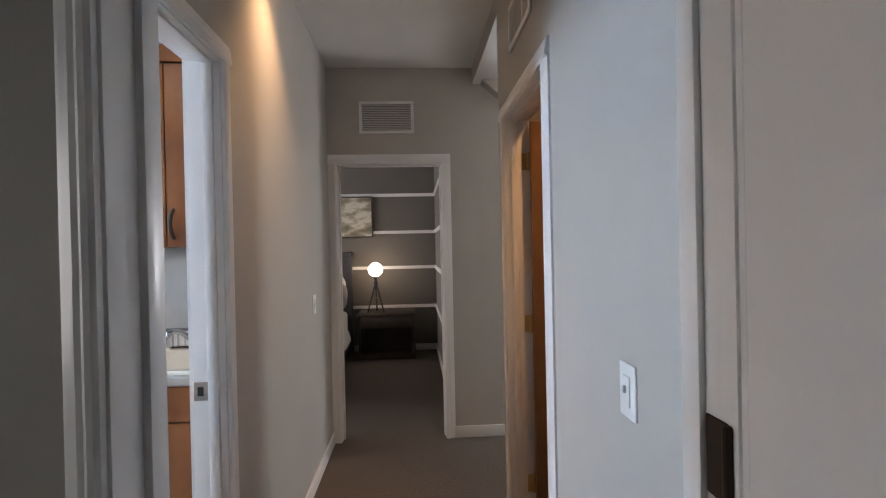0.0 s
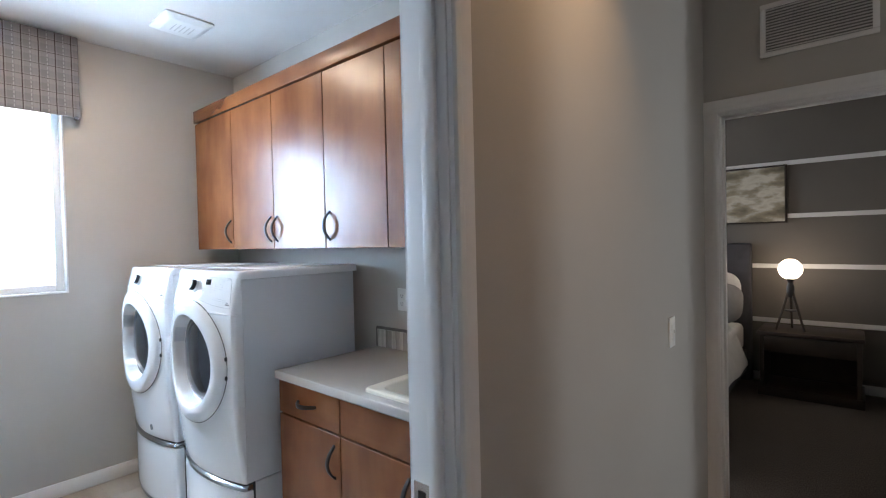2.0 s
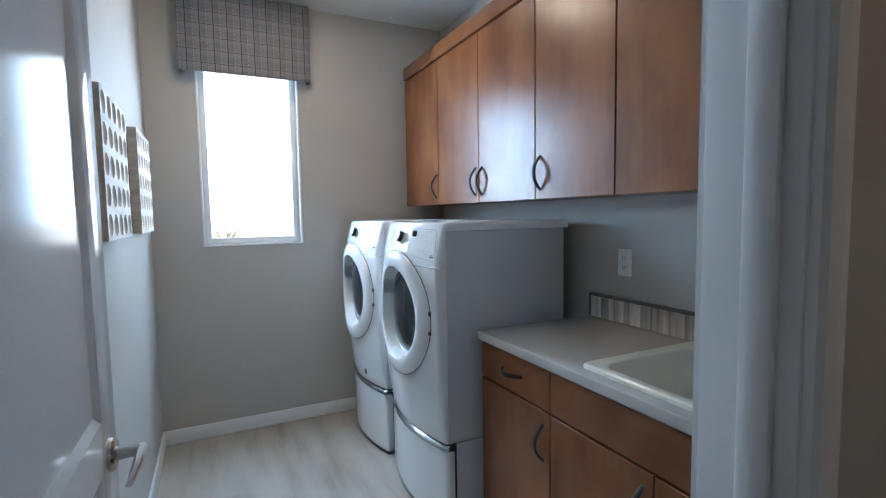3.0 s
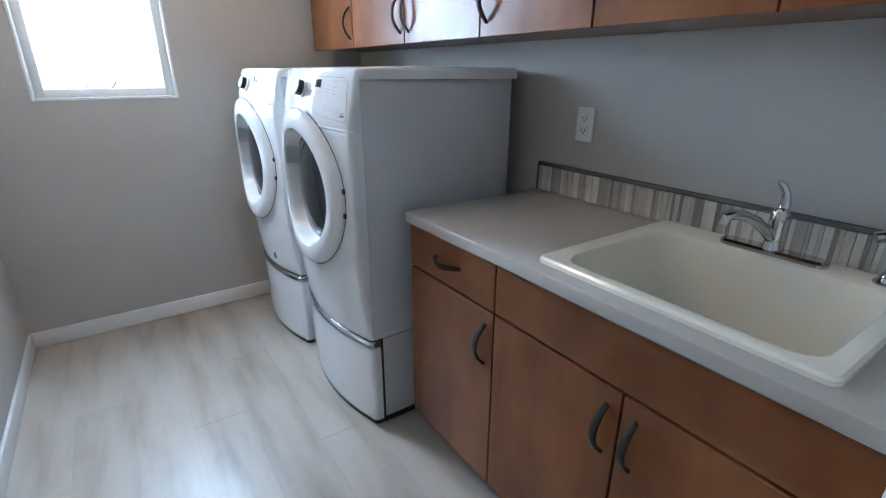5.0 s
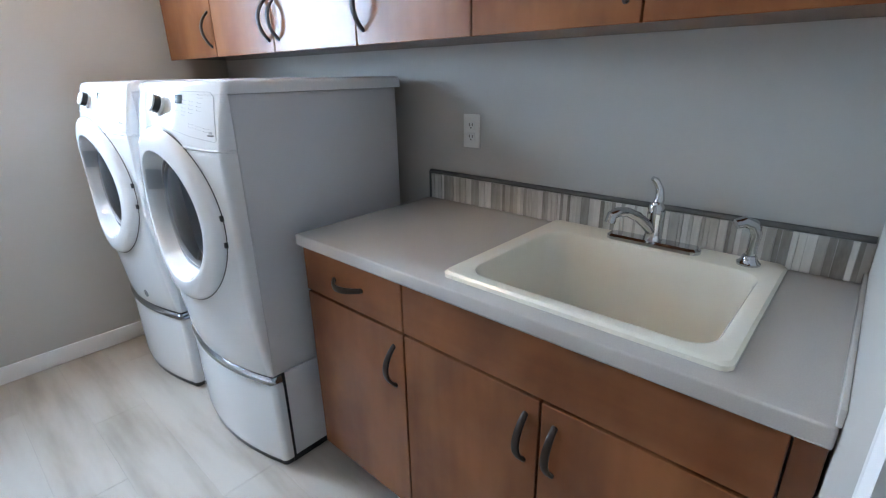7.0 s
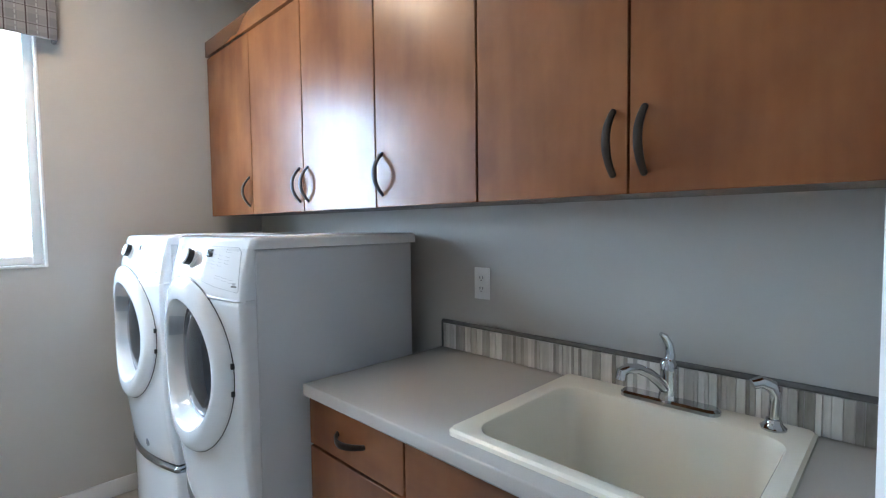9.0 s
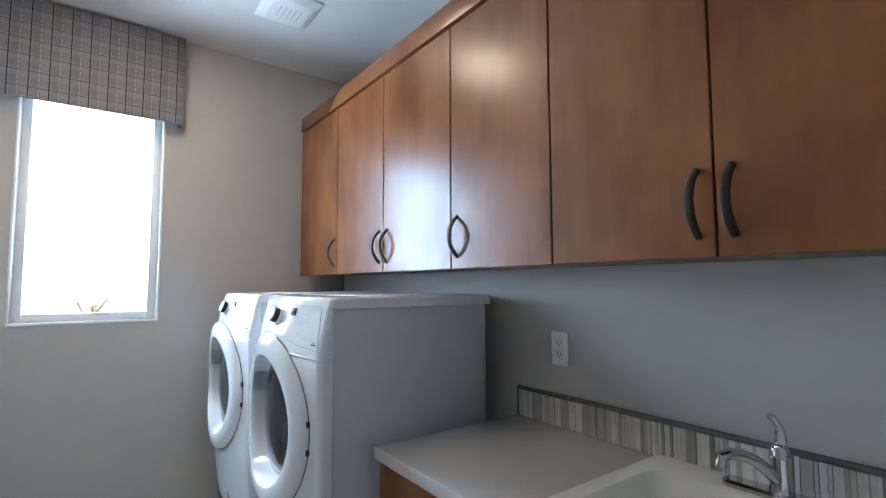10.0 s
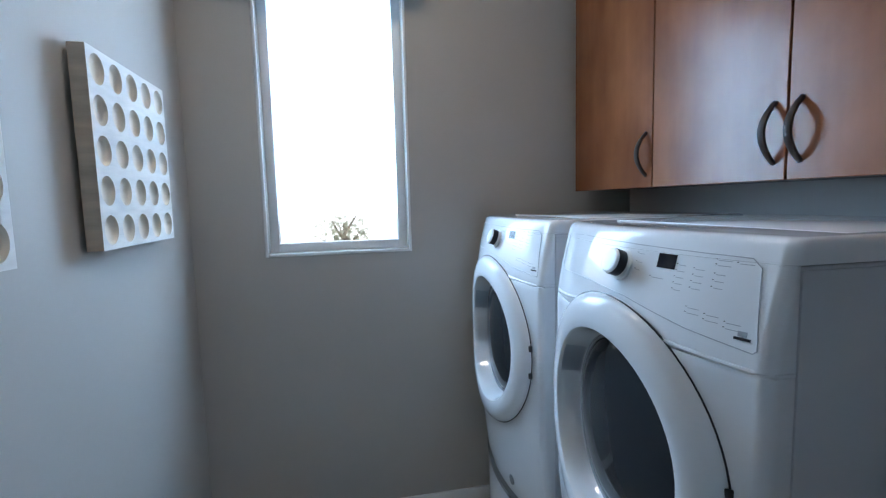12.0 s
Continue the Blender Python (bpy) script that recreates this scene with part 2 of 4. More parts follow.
def add_box(bm, x0, x1, y0, y1, z0, z1, bevel=0.0, segments=2):
    geo = bmesh.ops.create_cube(bm, size=1.0)
    for v in geo["verts"]:
        v.co = Vector((x0 + (v.co.x + 0.5) * (x1 - x0), y0 + (v.co.y + 0.5) * (y1 - y0), z0 + (v.co.z + 0.5) * (z1 - z0)))
    if bevel:
        edges = list({e for v in geo["verts"] for e in v.link_edges})
        bmesh.ops.bevel(bm, geom=edges, offset=bevel, segments=segments, profile=0.5, affect="EDGES")


def boxes(*specs, bevel=0.0, segments=2):
    bm = bmesh.new()
    for s in specs:
        add_box(bm, *s, bevel=bevel, segments=segments)
    return bm


def box(name, x0, x1, y0, y1, z0, z1, material, parent=None, bevel=0.0, label="", segments=2):
    return link(name, boxes((x0, x1, y0, y1, z0, z1), bevel=bevel, segments=segments), material, parent, label, smooth=bevel > 0)


def structure(ob, label, category):
    return tagged(ob, label, category, kind="structure")


def lathe(profile, steps=32, turn=None, bm=None, capped=True):
    """Spins (radius, height) pairs round z, then applies the matrix turn."""
    bm = bm or bmesh.new()
    rings = []
    for r, h in profile:
        ring = []
        for i in range(steps):
            a = 2 * math.pi * i / steps
            co = Vector((r * math.cos(a), r * math.sin(a), h))
            ring.append(bm.verts.new(turn @ co if turn else co))
        rings.append(ring)
    for a, b in zip(rings, rings[1:]):
        for i in range(steps):
            j = (i + 1) % steps
            bm.faces.new((a[i], a[j], b[j], b[i]))
    if capped:
        bm.faces.new(rings[0])
        bm.faces.new(rings[-1])
    return bm


def tube(points, radius, steps=10, bm=None, flat=1.0):
    """A rounded rod through the points; radius may be a list. flat squeezes it sideways."""
    bm = bm or bmesh.new()
    pts = [Vector(p) for p in points]
    radii = radius if isinstance(radius, (list, tuple)) else [radius] * len(pts)
    rings, side = [], None
    for i, p in enumerate(pts):
        d = (pts[min(i + 1, len(pts) - 1)] - pts[max(i - 1, 0)]).normalized()
        if side is None:
            side = d.orthogonal().normalized()
        side = (side - d * side.dot(d)).normalized()
        other = d.cross(side)
        rings.append([bm.verts.new(p + radii[i] * (math.cos(2 * math.pi * k / steps) * side * flat + math.sin(2 * math.pi * k / steps) * other)) for k in range(steps)])
    for a, b in zip(rings, rings[1:]):
        for k in range(steps):
            j = (k + 1) % steps
            bm.faces.new((a[k], a[j], b[j], b[k]))
    bm.faces.new(rings[0])
    bm.faces.new(rings[-1])
    return bm


def extrude_outline(outline, depth, axis="y", bm=None):
    """A closed outline of (u, v) pairs pushed along an axis from depth[0] to depth[1]."""
    bm = bm or bmesh.new()
    place = {"x": lambda u, v, d: (d, u, v), "y": lambda u, v, d: (u, d, v), "z": lambda u, v, d: (u, v, d)}[axis]
    a = [bm.verts.new(place(u, v, depth[0])) for u, v in outline]
    b = [bm.verts.new(place(u, v, depth[1])) for u, v in outline]
    bm.faces.new(a)
    bm.faces.new(list(reversed(b)))
    for i in range(len(a)):
        j = (i + 1) % len(a)
        bm.faces.new((a[i], b[i], b[j], a[j]))
    return bm


# ---- large structure ----
H = 2.74
HX0, HX1 = -0.07, 1.0          # hall faces
WX = -3.09                     # laundry face of the window wall
LX = -0.175                    # laundry face of the wall towards the hall
WY0, WY1, WZ0, WZ1 = 1.226, 1.802, 1.217, 2.45   # window opening
LY0, LY1 = 0.94, 2.86          # laundry side walls
DY0, DY1 = 1.03, 1.788        # laundry doorway
FY = 3.73                      # far hall wall
DH = 2.035                     # door opening height


def wall(name, blocks, label, material=WALL):
    return structure(link(name, boxes(*blocks), material), label, "wall")


structure(box("ground", -400, 400, -400, 400, -0.6, -0.2, EARTH), "pale dry ground outside the house", "ground")
structure(box("floor_slab", -3.9, 5.2, -2.3, 7.6, -0.2, -0.02, GROUT), "concrete slab under the floor coverings", "floor")
structure(link("floor_carpet", boxes((LX + 0.055, 5.0, -2.2, FY + 0.06, -0.02, 0.0), (-1.4, LX + 0.055, -2.2, 0.82, -0.02, 0.0), (-3.5, 5.0, FY + 0.06, 7.3, -0.02, 0.0)), CARPET), "grey-brown looped carpet in hall and rooms", "carpet")
structure(box("ceiling", -3.9, 5.2, -2.3, 7.6, H, H + 0.15, CEIL), "plain off-white painted ceiling", "ceiling")

wall("wall_laundry_window", [(WX - 0.13, WX, LY0 - 0.12, WY0, 0, H), (WX - 0.13, WX, WY1, LY1 + 0.12, 0, H), (WX - 0.13, WX, WY0, WY1, 0, WZ0), (WX - 0.13, WX, WY0, WY1, WZ1, H)], "greige painted wall with a narrow window")
wall("wall_laundry_back", [(WX, LX, LY1, LY1 + 0.12, 0, H)], "greige painted wall behind the counter")
wall("wall_laundry_left", [(WX, LX, LY0 - 0.12, LY0, 0, H)], "greige painted wall with two square art panels")
wall("wall_hall_left", [(LX, HX0, LY0 - 0.12, DY0 - 0.018, 0, H), (LX, HX0, DY1 + 0.018, FY, 0, H), (LX, HX0, DY0 - 0.018, DY1 + 0.018, DH + 0.018, H)], "greige hall wall with the laundry doorway")
wall("wall_hall_right", [(HX1, 1.115, 0.89, 1.797, 0, H), (HX1, 1.115, 2.553, 2.68, 0, H), (HX1, 1.115, 1.797, 2.553, DH + 0.018, H)], "greige hall wall with a doorway and a switch")
wall("wall_hall_far", [(-0.175, -0.023, FY, FY + 0.12, 0, H), (0.773, 1.215, FY, FY + 0.12, 0, H), (-0.023, 0.773, FY, FY + 0.12, DH + 0.018, H)], "greige wall around the bedroom doorway")
wall("wall_entry", [(-1.4, 0.182, 0.77, 0.82, 0, H), (HX0, 0.182, 0.82, 0.89, 0, H), (0.953, 2.6, 0.77, 0.89, 0, H), (0.182, 0.953, 0.77, 0.82, DH + 0.018, H), (0.182, 0.953, 0.82, 0.89, DH + 0.018, H)], "greige wall around the entry doorway")
# Opening added out of view, sized to steer the entry lamp.
wall("wall_entry_side", [(-1.52, -1.4, -2.2, 0.2, 0, H), (-1.52, -1.4, 0.55, 0.82, 0, H), (-1.52, -1.4, 0.2, 0.55, 0, 0.95), (-1.52, -1.4, 0.2, 0.55, 1.95, H)], "greige wall with an added unseen opening for daylight")
wall("wall_entry_back", [(-1.52, 2.72, -2.3, -2.2, 0, H)], "plain greige wall")
wall("wall_entry_right", [(2.6, 2.72, -2.2, 2.68, 0, H)], "plain greige wall")
wall("wall_closet_far", [(1.115, 5.0, 2.68, 2.75, 0, H)], "plain greige partition wall")
# Opening added out of view for the great room lamp.
wall("wall_great_room_right", [(4.5, 4.6, 2.75, 4.15, 0, H), (4.5, 4.6, 4.75, 7.32, 0, H), (4.5, 4.6, 4.15, 4.75, 0, 0.5), (4.5, 4.6, 4.15, 4.75, 2.3, H)], "greige wall with an added tall unseen opening for daylight")
wall("wall_great_room_window", [(1.215, 2.08, 7.2, 7.32, 0, H), (3.1, 4.5, 7.2, 7.32, 0, H), (2.08, 3.1, 7.2, 7.32, 0, 1.26), (2.08, 3.1, 7.2, 7.32, 2.37, H)], "greige wall with a bright window")
wall("wall_bedroom_right", [(0.84, 1.215, FY + 0.12, 7.32, 0, H)], "dark taupe wall with white batten stripes", WALL_DARK)
wall("wall_bedroom_back", [(-3.5, 0.84, 6.8, 6.92, 0, H)], "dark taupe wall with white batten stripes", WALL_DARK)
# Window opening added out of view for the bedroom lamp.
wall("wall_bedroom_left", [(-3.62, -3.5, FY, 6.92, 0, 0.8), (-3.62, -3.5, FY, 6.92, 2.2, H), (-3.62, -3.5, FY, 4.6, 0.8, 2.2), (-3.62, -3.5, 6.2, 6.92, 0.8, 2.2)], "dark taupe wall with an added unseen window opening", WALL_DARK)
wall("wall_bedroom_near", [(-3.5, -0.175, FY, FY + 0.12, 0, H)], "plain dark taupe wall", WALL_DARK)

# header over the opening towards the great room, with a clipped corner
bm = boxes((HX1, 1.2, 2.68, FY, 2.62, H))
extrude_outline([(1.2, 2.62), (1.06, 2.62), (1.2, 2.50)], (FY - 0.10, FY), "y", bm)
structure(link("header_beam", bm, WALL), "greige header beam with a clipped corner", "beam")


# ---- trim ----
def baseboard(name, x0, x1, y0, y1):
    """A low baseboard with eased edges."""
    bm = boxes((x0, x1, y0, y1, 0.0, 0.086), bevel=0.004)
    return structure(link(name, bm, TRIM, smooth=True), "white painted baseboard", "baseboard")


T = 0.014
for spec in ((WX, LX, LY0, LY0 + T), (WX, WX + T, LY0 + T, LY1), (HX0, HX0 + T, DY1 + 0.085, FY - 0.015), (HX1 - T, HX1, 0.975, 1.745), (HX1 - T, HX1, 2.607, 2.68), (0.822, 1.215, FY - T, FY), (-3.5, 0.84 - T, 6.8 - T, 6.8), (0.84 - T, 0.84, FY + 0.14, 6.8), (1.115, 2.6, 2.68 - T, 2.68)):
    baseboard("baseboard", *spec)


def casing_profile(depth, width):
    return [(0, 0), (depth * 0.75, 0), (depth, width * 0.12), (depth, width * 0.3), (depth * 0.8, width * 0.42), (depth * 0.8, width * 0.6), (depth * 0.55, width * 0.9), (depth * 0.45, width), (0, width)]


def doorway(name, axis, face_a, face_b, lo, hi, label, sides=(True, True), stop=None, width=0.065):
    """Jambs, head and casings of a doorway through a wall whose faces lie at face_a < face_b on its axis; opening from lo to hi along the wall."""
    root = structure(new(name), label, "door frame")

    def put(a0, a1, b0, b1, z0, z1):
        return (a0, a1, b0, b1, z0, z1) if axis == "x" else (b0, b1, a0, a1, z0, z1)

    e = 0.002
    part("jamb", boxes(put(face_a - e, face_b + e, lo - 0.018, lo, 0, DH), bevel=0.002), TRIM, root, smooth=True)
    part("jamb", boxes(put(face_a - e, face_b + e, hi, hi + 0.018, 0, DH), bevel=0.002), TRIM, root, smooth=True)
    part("head", boxes(put(face_a - e, face_b + e, lo - 0.018, hi + 0.018, DH, DH + 0.018), bevel=0.002), TRIM, root, smooth=True)
    if stop is not None:
        s0, s1 = stop
        part("door_stop", boxes(put(s0, s1, lo, lo + 0.011, 0, DH), bevel=0.0012), TRIM, root, smooth=True)
        part("door_stop", boxes(put(s0, s1, hi - 0.011, hi, 0, DH), bevel=0.003), TRIM, root, smooth=True)
        part("door_stop", boxes(put(s0, s1, lo + 0.011, hi - 0.011, DH - 0.011, DH), bevel=0.003), TRIM, root, smooth=True)
    for use, face, sign in ((sides[0], face_a, -1), (sides[1], face_b, 1)):
        if not use:
            continue
        pr = casing_profile(0.017, width)
        for edge, way in ((lo - 0.005, -1), (hi + 0.005, 1)):
            outline = [(face + sign * d, edge + way * w) for d, w in pr]
            if axis == "y":
                outline = [(w, d) for d, w in outline]
            part("casing", extrude_outline(outline, (0, DH + 0.005), "z"), TRIM, root)
        z = DH + 0.005
        outline = [(face + sign * d, z + w) for d, w in pr]
        a, b = lo - 0.005 - width, hi + 0.005 + width
        part("casing", extrude_outline(outline, (a, b), "y" if axis == "x" else "x"), TRIM, root)
    return root


def strike_plate(at, normal, parent):
    """A strike plate 6 cm high lying on a jamb; normal: axis and sign of the face."""
    x, y, z = at
    s = normal[1]
    if normal[0] == "y":
        bm = boxes((x - 0.022, x + 0.022, y, y + s * 0.002, z - 0.03, z + 0.03))
        hole = boxes((x - 0.010, x + 0.008, y, y + s * 0.0035, z - 0.014, z + 0.014))
    else:
        bm = boxes((x, x + s * 0.002, y - 0.022, y + 0.022, z - 0.03, z + 0.03))
        hole = boxes((x, x + s * 0.0035, y - 0.010, y + 0.008, z - 0.014, z + 0.014))
    plate = part("strike_plate", bm, NICKEL, parent, "satin nickel strike plate")
    part("latch_hole", hole, DARKPLASTIC, plate)


d1 = doorway("door_frame_1", "x", LX, HX0, DY0, DY1, "white doorway trim into the laundry room", stop=(-0.125, -0.09))
strike_plate((-0.150, DY1, 0.97), ("y", -1), d1)
d2 = doorway("door_frame_2", "x", HX1, 1.115, 1.815, 2.535, "white doorway trim lit warm from inside", stop=(1.03, 1.06))
for hz in (0.24, 1.03, 1.83):
    part("hinge", boxes((1.084, 1.113, 2.532, 2.5352, hz - 0.042, hz + 0.042), bevel=0.001), BRASS, d2, "brass hinge leaf")
d3 = doorway("door_frame_3", "y", FY, FY + 0.12, -0.005, 0.755, "white doorway trim into the bedroom", stop=(FY + 0.05, FY + 0.085))
d4 = doorway("door_frame_4", "y", 0.77, 0.89, 0.2, 0.935, "white doorway trim at the entry", sides=(True, False), stop=(0.83, 0.862), width=0.042)
hinge_leaf = part("hinge", boxes((0.9315, 0.935, 0.785, 0.828, 1.085, 1.19), bevel=0.001), BRONZE, d4, "dark bronze hinge leaf")
part("knuckle", boxes((0.924, 0.936, 0.776, 0.787, 1.085, 1.19), bevel=0.004), BRONZE, hinge_leaf, smooth=True)


# ---- doors ----
def panel_door(name, width, label):
    """A two-panel door leaf in its own space: hinge edge at x=0, leaf along +x, thickness 0.035 about y=0, bottom at z=0.01."""
    root = structure(new(name), label, "door")
    w, t, h = width, 0.0175, 2.02
    st, r1, r2, r3 = 0.115, 0.2, 0.16, 0.12
    zs = (0.01 + r1, 0.93, 0.93 + r2 - 0.07, h - r3)
    part("stile", boxes((0, st, -t, t, 0.01, h), bevel=0.002), DOORPAINT, root, smooth=True)
    part("stile", boxes((w - st, w, -t, t, 0.01, h), bevel=0.002), DOORPAINT, root, smooth=True)
    for z0, z1 in ((0.01, zs[0]), (zs[1], zs[2]), (zs[3], h)):
        part("rail", boxes((st, w - st, -t, t, z0, z1)), DOORPAINT, root)
    for z0, z1 in ((zs[0], zs[1]), (zs[2], zs[3])):
        panel = boxes((st, w - st, -t + 0.008, t - 0.008, z0, z1))
        for s in (-1, 1):
            for o in ([(st, z0), (w - st, z0), (w - st - 0.02, z0 + 0.02), (st + 0.02, z0 + 0.02)], [(st, z1), (w - st, z1), (w - st - 0.02, z1 - 0.02), (st + 0.02, z1 - 0.02)]):
                a = [panel.verts.new((x, s * t * (0.96 if k < 2 else 0.55), z)) for k, (x, z) in enumerate(o)]
                panel.faces.new(a)
            for o in ([(st, z0), (st, z1), (st + 0.02, z1 - 0.02), (st + 0.02, z0 + 0.02)], [(w - st, z0), (w - st, z1), (w - st - 0.02, z1 - 0.02), (w - st - 0.02, z0 + 0.02)]):
                a = [panel.verts.new((x, s * t * (0.96 if k < 2 else 0.55), z)) for k, (x, z) in enumerate(o)]
                panel.faces.new(a)
        part("door_panel", panel, DOORPAINT, root)
    return root


def lever_handle(parent, x, side):
    """A satin lever with a round rose at x, on the leaf's side (+1 or -1)."""
    y = side * 0.0175
    rose = part("door_handle", lathe([(0.031, 0), (0.031, 0.006), (0.026, 0.011), (0.013, 0.012), (0.011, 0.05), (0.0, 0.052)], 24, Matrix.Translation((x, y, 0.94)) @ Matrix.Rotation(-side * math.pi / 2, 4, "X")), NICKEL, parent, "satin nickel lever handle", smooth=True)
    pts = [(x + 0.006, y + side * 0.05, 0.94), (x - 0.03, y + side * 0.053, 0.943), (x - 0.07, y + side * 0.052, 0.938), (x - 0.115, y + side * 0.047, 0.930)]
    part("lever", tube(pts, [0.012, 0.012, 0.011, 0.008], 10, flat=0.7), NICKEL, rose, smooth=True)


def hinges(parent, at_y, zs):
    for z in zs:
        h = part("hinge", boxes((-0.006, 0.030, at_y - 0.002, at_y + 0.002, z - 0.045, z + 0.045)), BRASS, parent, "brushed metal hinge")
        part("knuckle", lathe([(0.007, z - 0.046), (0.007, z + 0.046)], 10, Matrix.Translation((-0.006, at_y, 0))), BRASS, h, smooth=True)


leaf = panel_door("door_1", 0.755, "white two-panel door standing open against the wall")
lever_handle(leaf, 0.69, -1)
lever_handle(leaf, 0.69, 1)
leaf.matrix_basis = pose(LX - 0.004, 1.048, 0, 0, 0, 180 - 0.5)
leaf = structure(new("door_2"), "brown wooden slab door open into a warmly lit room", "door")
part("slab", boxes((0, 0.715, -0.0175, 0.0175, 0.01, 2.02), bevel=0.002), DOORWOOD, leaf, smooth=True)
hinges(leaf, 0.0195, (0.24, 1.03, 1.83))
leaf.matrix_basis = pose(1.122, 2.512, 0, 0, 0, 0)
leaf = structure(new("door_3"), "white flush door standing open beside the entry doorway", "door")
part("slab", boxes((0, 0.73, -0.0175, 0.0175, 0.01, 2.02), bevel=0.002), TRIM, leaf, smooth=True)
lever_handle(leaf, 0.665, -1)
leaf.matrix_basis = pose(0.958, 0.764, 0, 0, 0, -87)


# ---- laundry room: window and its cornice ----
def laundry_window():
    root = structure(new("window_1"), "narrow white vinyl window over a bright yard", "window")
    y0, y1, z0, z1, t = WY0, WY1, WZ0, WZ1, 0.037
    fa, fb = WX - 0.115, WX - 0.06
    part("window_frame", boxes((fa, fb, y0, y0 + t, z0, z1), (fa, fb, y1 - t, y1, z0, z1), (fa, fb, y0 + t, y1 - t, z0, z0 + t), (fa, fb, y0 + t, y1 - t, z1 - t, z1), bevel=0.003), VINYL, root, smooth=True)
    pane = part("pane", boxes((WX - 0.092, WX - 0.086, y0 + t, y1 - t, z0 + t, z1 - t)), GLASS, root)
    pane.visible_shadow = False
    for s in ((y0 - 0.012, y0, z0 - 0.012, z1), (y1, y1 + 0.012, z0 - 0.012, z1), (y0, y1, z0 - 0.012, z0)):
        part("window_trim", boxes((WX - 0.02, WX + 0.008, *s), bevel=0.003), TRIM, root, smooth=True)


laundry_window()

valance = empty("valance", (WX, 1.509, 2.250), "grey plaid fabric-covered window valance box", "valance")
part("front_board", boxes((0.062, 0.082, -0.376, 0.376, 0, 0.474), bevel=0.006), PLAID, valance, smooth=True)
part("side_board", boxes((0.001, 0.061, -0.376, -0.358, 0, 0.474), bevel=0.004), PLAID, valance, smooth=True)
part("side_board", boxes((0.001, 0.061, 0.358, 0.376, 0, 0.474), bevel=0.004), PLAID, valance, smooth=True)
part("top_board", boxes((0.001, 0.061, -0.357, 0.357, 0.456, 0.474)), PLAID, valance)
part("piping", tube([(0.078, -0.374, 0.002), (0.078, 0.374, 0.002)], 0.005, 8), PLAID, valance, smooth=True)


# ---- laundry room: cabinets ----
def arch_pull(parent, x, y, z, length=0.135, rise=0.034, level=False):
    """A dark bow pull standing off a face that looks towards -y."""
    bm, rings, n = bmesh.new(), [], 16
    for i in range(n + 1):
        u = -1 + 2 * i / n
        off = rise * (1 - u * u)
        a = u * length / 2
        slope = math.atan2(-2 * rise * u, length / 2)
        wide, thick = 0.0098 - 0.0024 * abs(u) ** 2, 0.0046
        ring = []
        for k in range(10):
            c, w = math.cos(2 * math.pi * k / 10), math.sin(2 * math.pi * k / 10)
            across = wide * math.copysign(abs(c) ** 0.6, c)
            out = thick * math.copysign(abs(w) ** 0.8, w)
            along, stand = a - out * math.sin(slope), off + 0.002 + out * math.cos(slope)
            ring.append(bm.verts.new((x + along, y - stand, z + across) if level else (x + across, y - stand, z + along)))
        rings.append(ring)
    for p, q in zip(rings, rings[1:]):
        for k in range(10):
            bm.faces.new((p[k], p[(k + 1) % 10], q[(k + 1) % 10], q[k]))
    bm.faces.new(rings[0])
    bm.faces.new(rings[-1])
    h = part("handle", bm, BRONZE, parent, "dark bronze arched pull", smooth=True)
    for u in (-1, 1):
        at = (x + u * length / 2, y, z) if level else (x, y, z + u * length / 2)
        part("foot", lathe([(0.0075, 0), (0.0075, 0.003), (0.005, 0.005)], 10, Matrix.Translation(at) @ Matrix.Rotation(math.pi / 2, 4, "X")), BRONZE, h, smooth=True)


def slab_front(name, x0, x1, y, z0, z1, parent, material=MAPLE):
    g = 0.0025
    return part(name, boxes((x0 + g, x1 - g, y, y + 0.019, z0 + g, z1 - g), bevel=0.0018, segments=1), material, parent, smooth=True)


def wall_cabinet(x0, x1, doors, label):
    """doors: (left, right, x of the pull)."""
    root = empty("wall_cabinet", (0, 0, 0), label, "wall cabinet", "wall cabinets over the counter")
    part("body", boxes((x0 + 0.001, x1 - 0.001, 2.556, LY1 - 0.001, 1.446, 2.398)), MAPLE, root)
    # Dark sheet painting the shade seen in the slits between doors.
    part("face_frame_shade", boxes((x0 + 0.001, x1 - 0.001, 2.5505, 2.5555, 1.446, 2.398)), GAP, root)
    for a, b, pull in doors:
        d = slab_front("door", a, b, 2.53, 1.44, 2.312, root)
        arch_pull(d, pull, 2.53, 1.553)
    return root


C0, C1, C2, C3, C4, C5, C6 = -2.994, -2.462, -1.976, -1.492, -1.040, -0.618, -0.182
wall_cabinet(C0, C1, [(C0, C1, C1 - 0.034)], "maple single-door wall cabinet beside the window wall")
wall_cabinet(C1, C3, [(C1, C2, C2 - 0.034), (C2, C3, C2 + 0.034)], "maple two-door wall cabinet above the machines")
wall_cabinet(C3, C4, [(C3, C4, C3 + 0.034)], "maple single-door wall cabinet above the counter")
wall_cabinet(C4, C6, [(C4, C5, C5 - 0.034), (C5, C6, C5 + 0.034)], "maple two-door wall cabinet above the sink")
crown = link("crown_moulding", boxes((C0, C6, 2.522, 2.549, 2.318, 2.40), bevel=0.002), MAPLE_FLAT, smooth=True)
structure(crown, "flat maple top rail along the wall cabinets", "moulding")


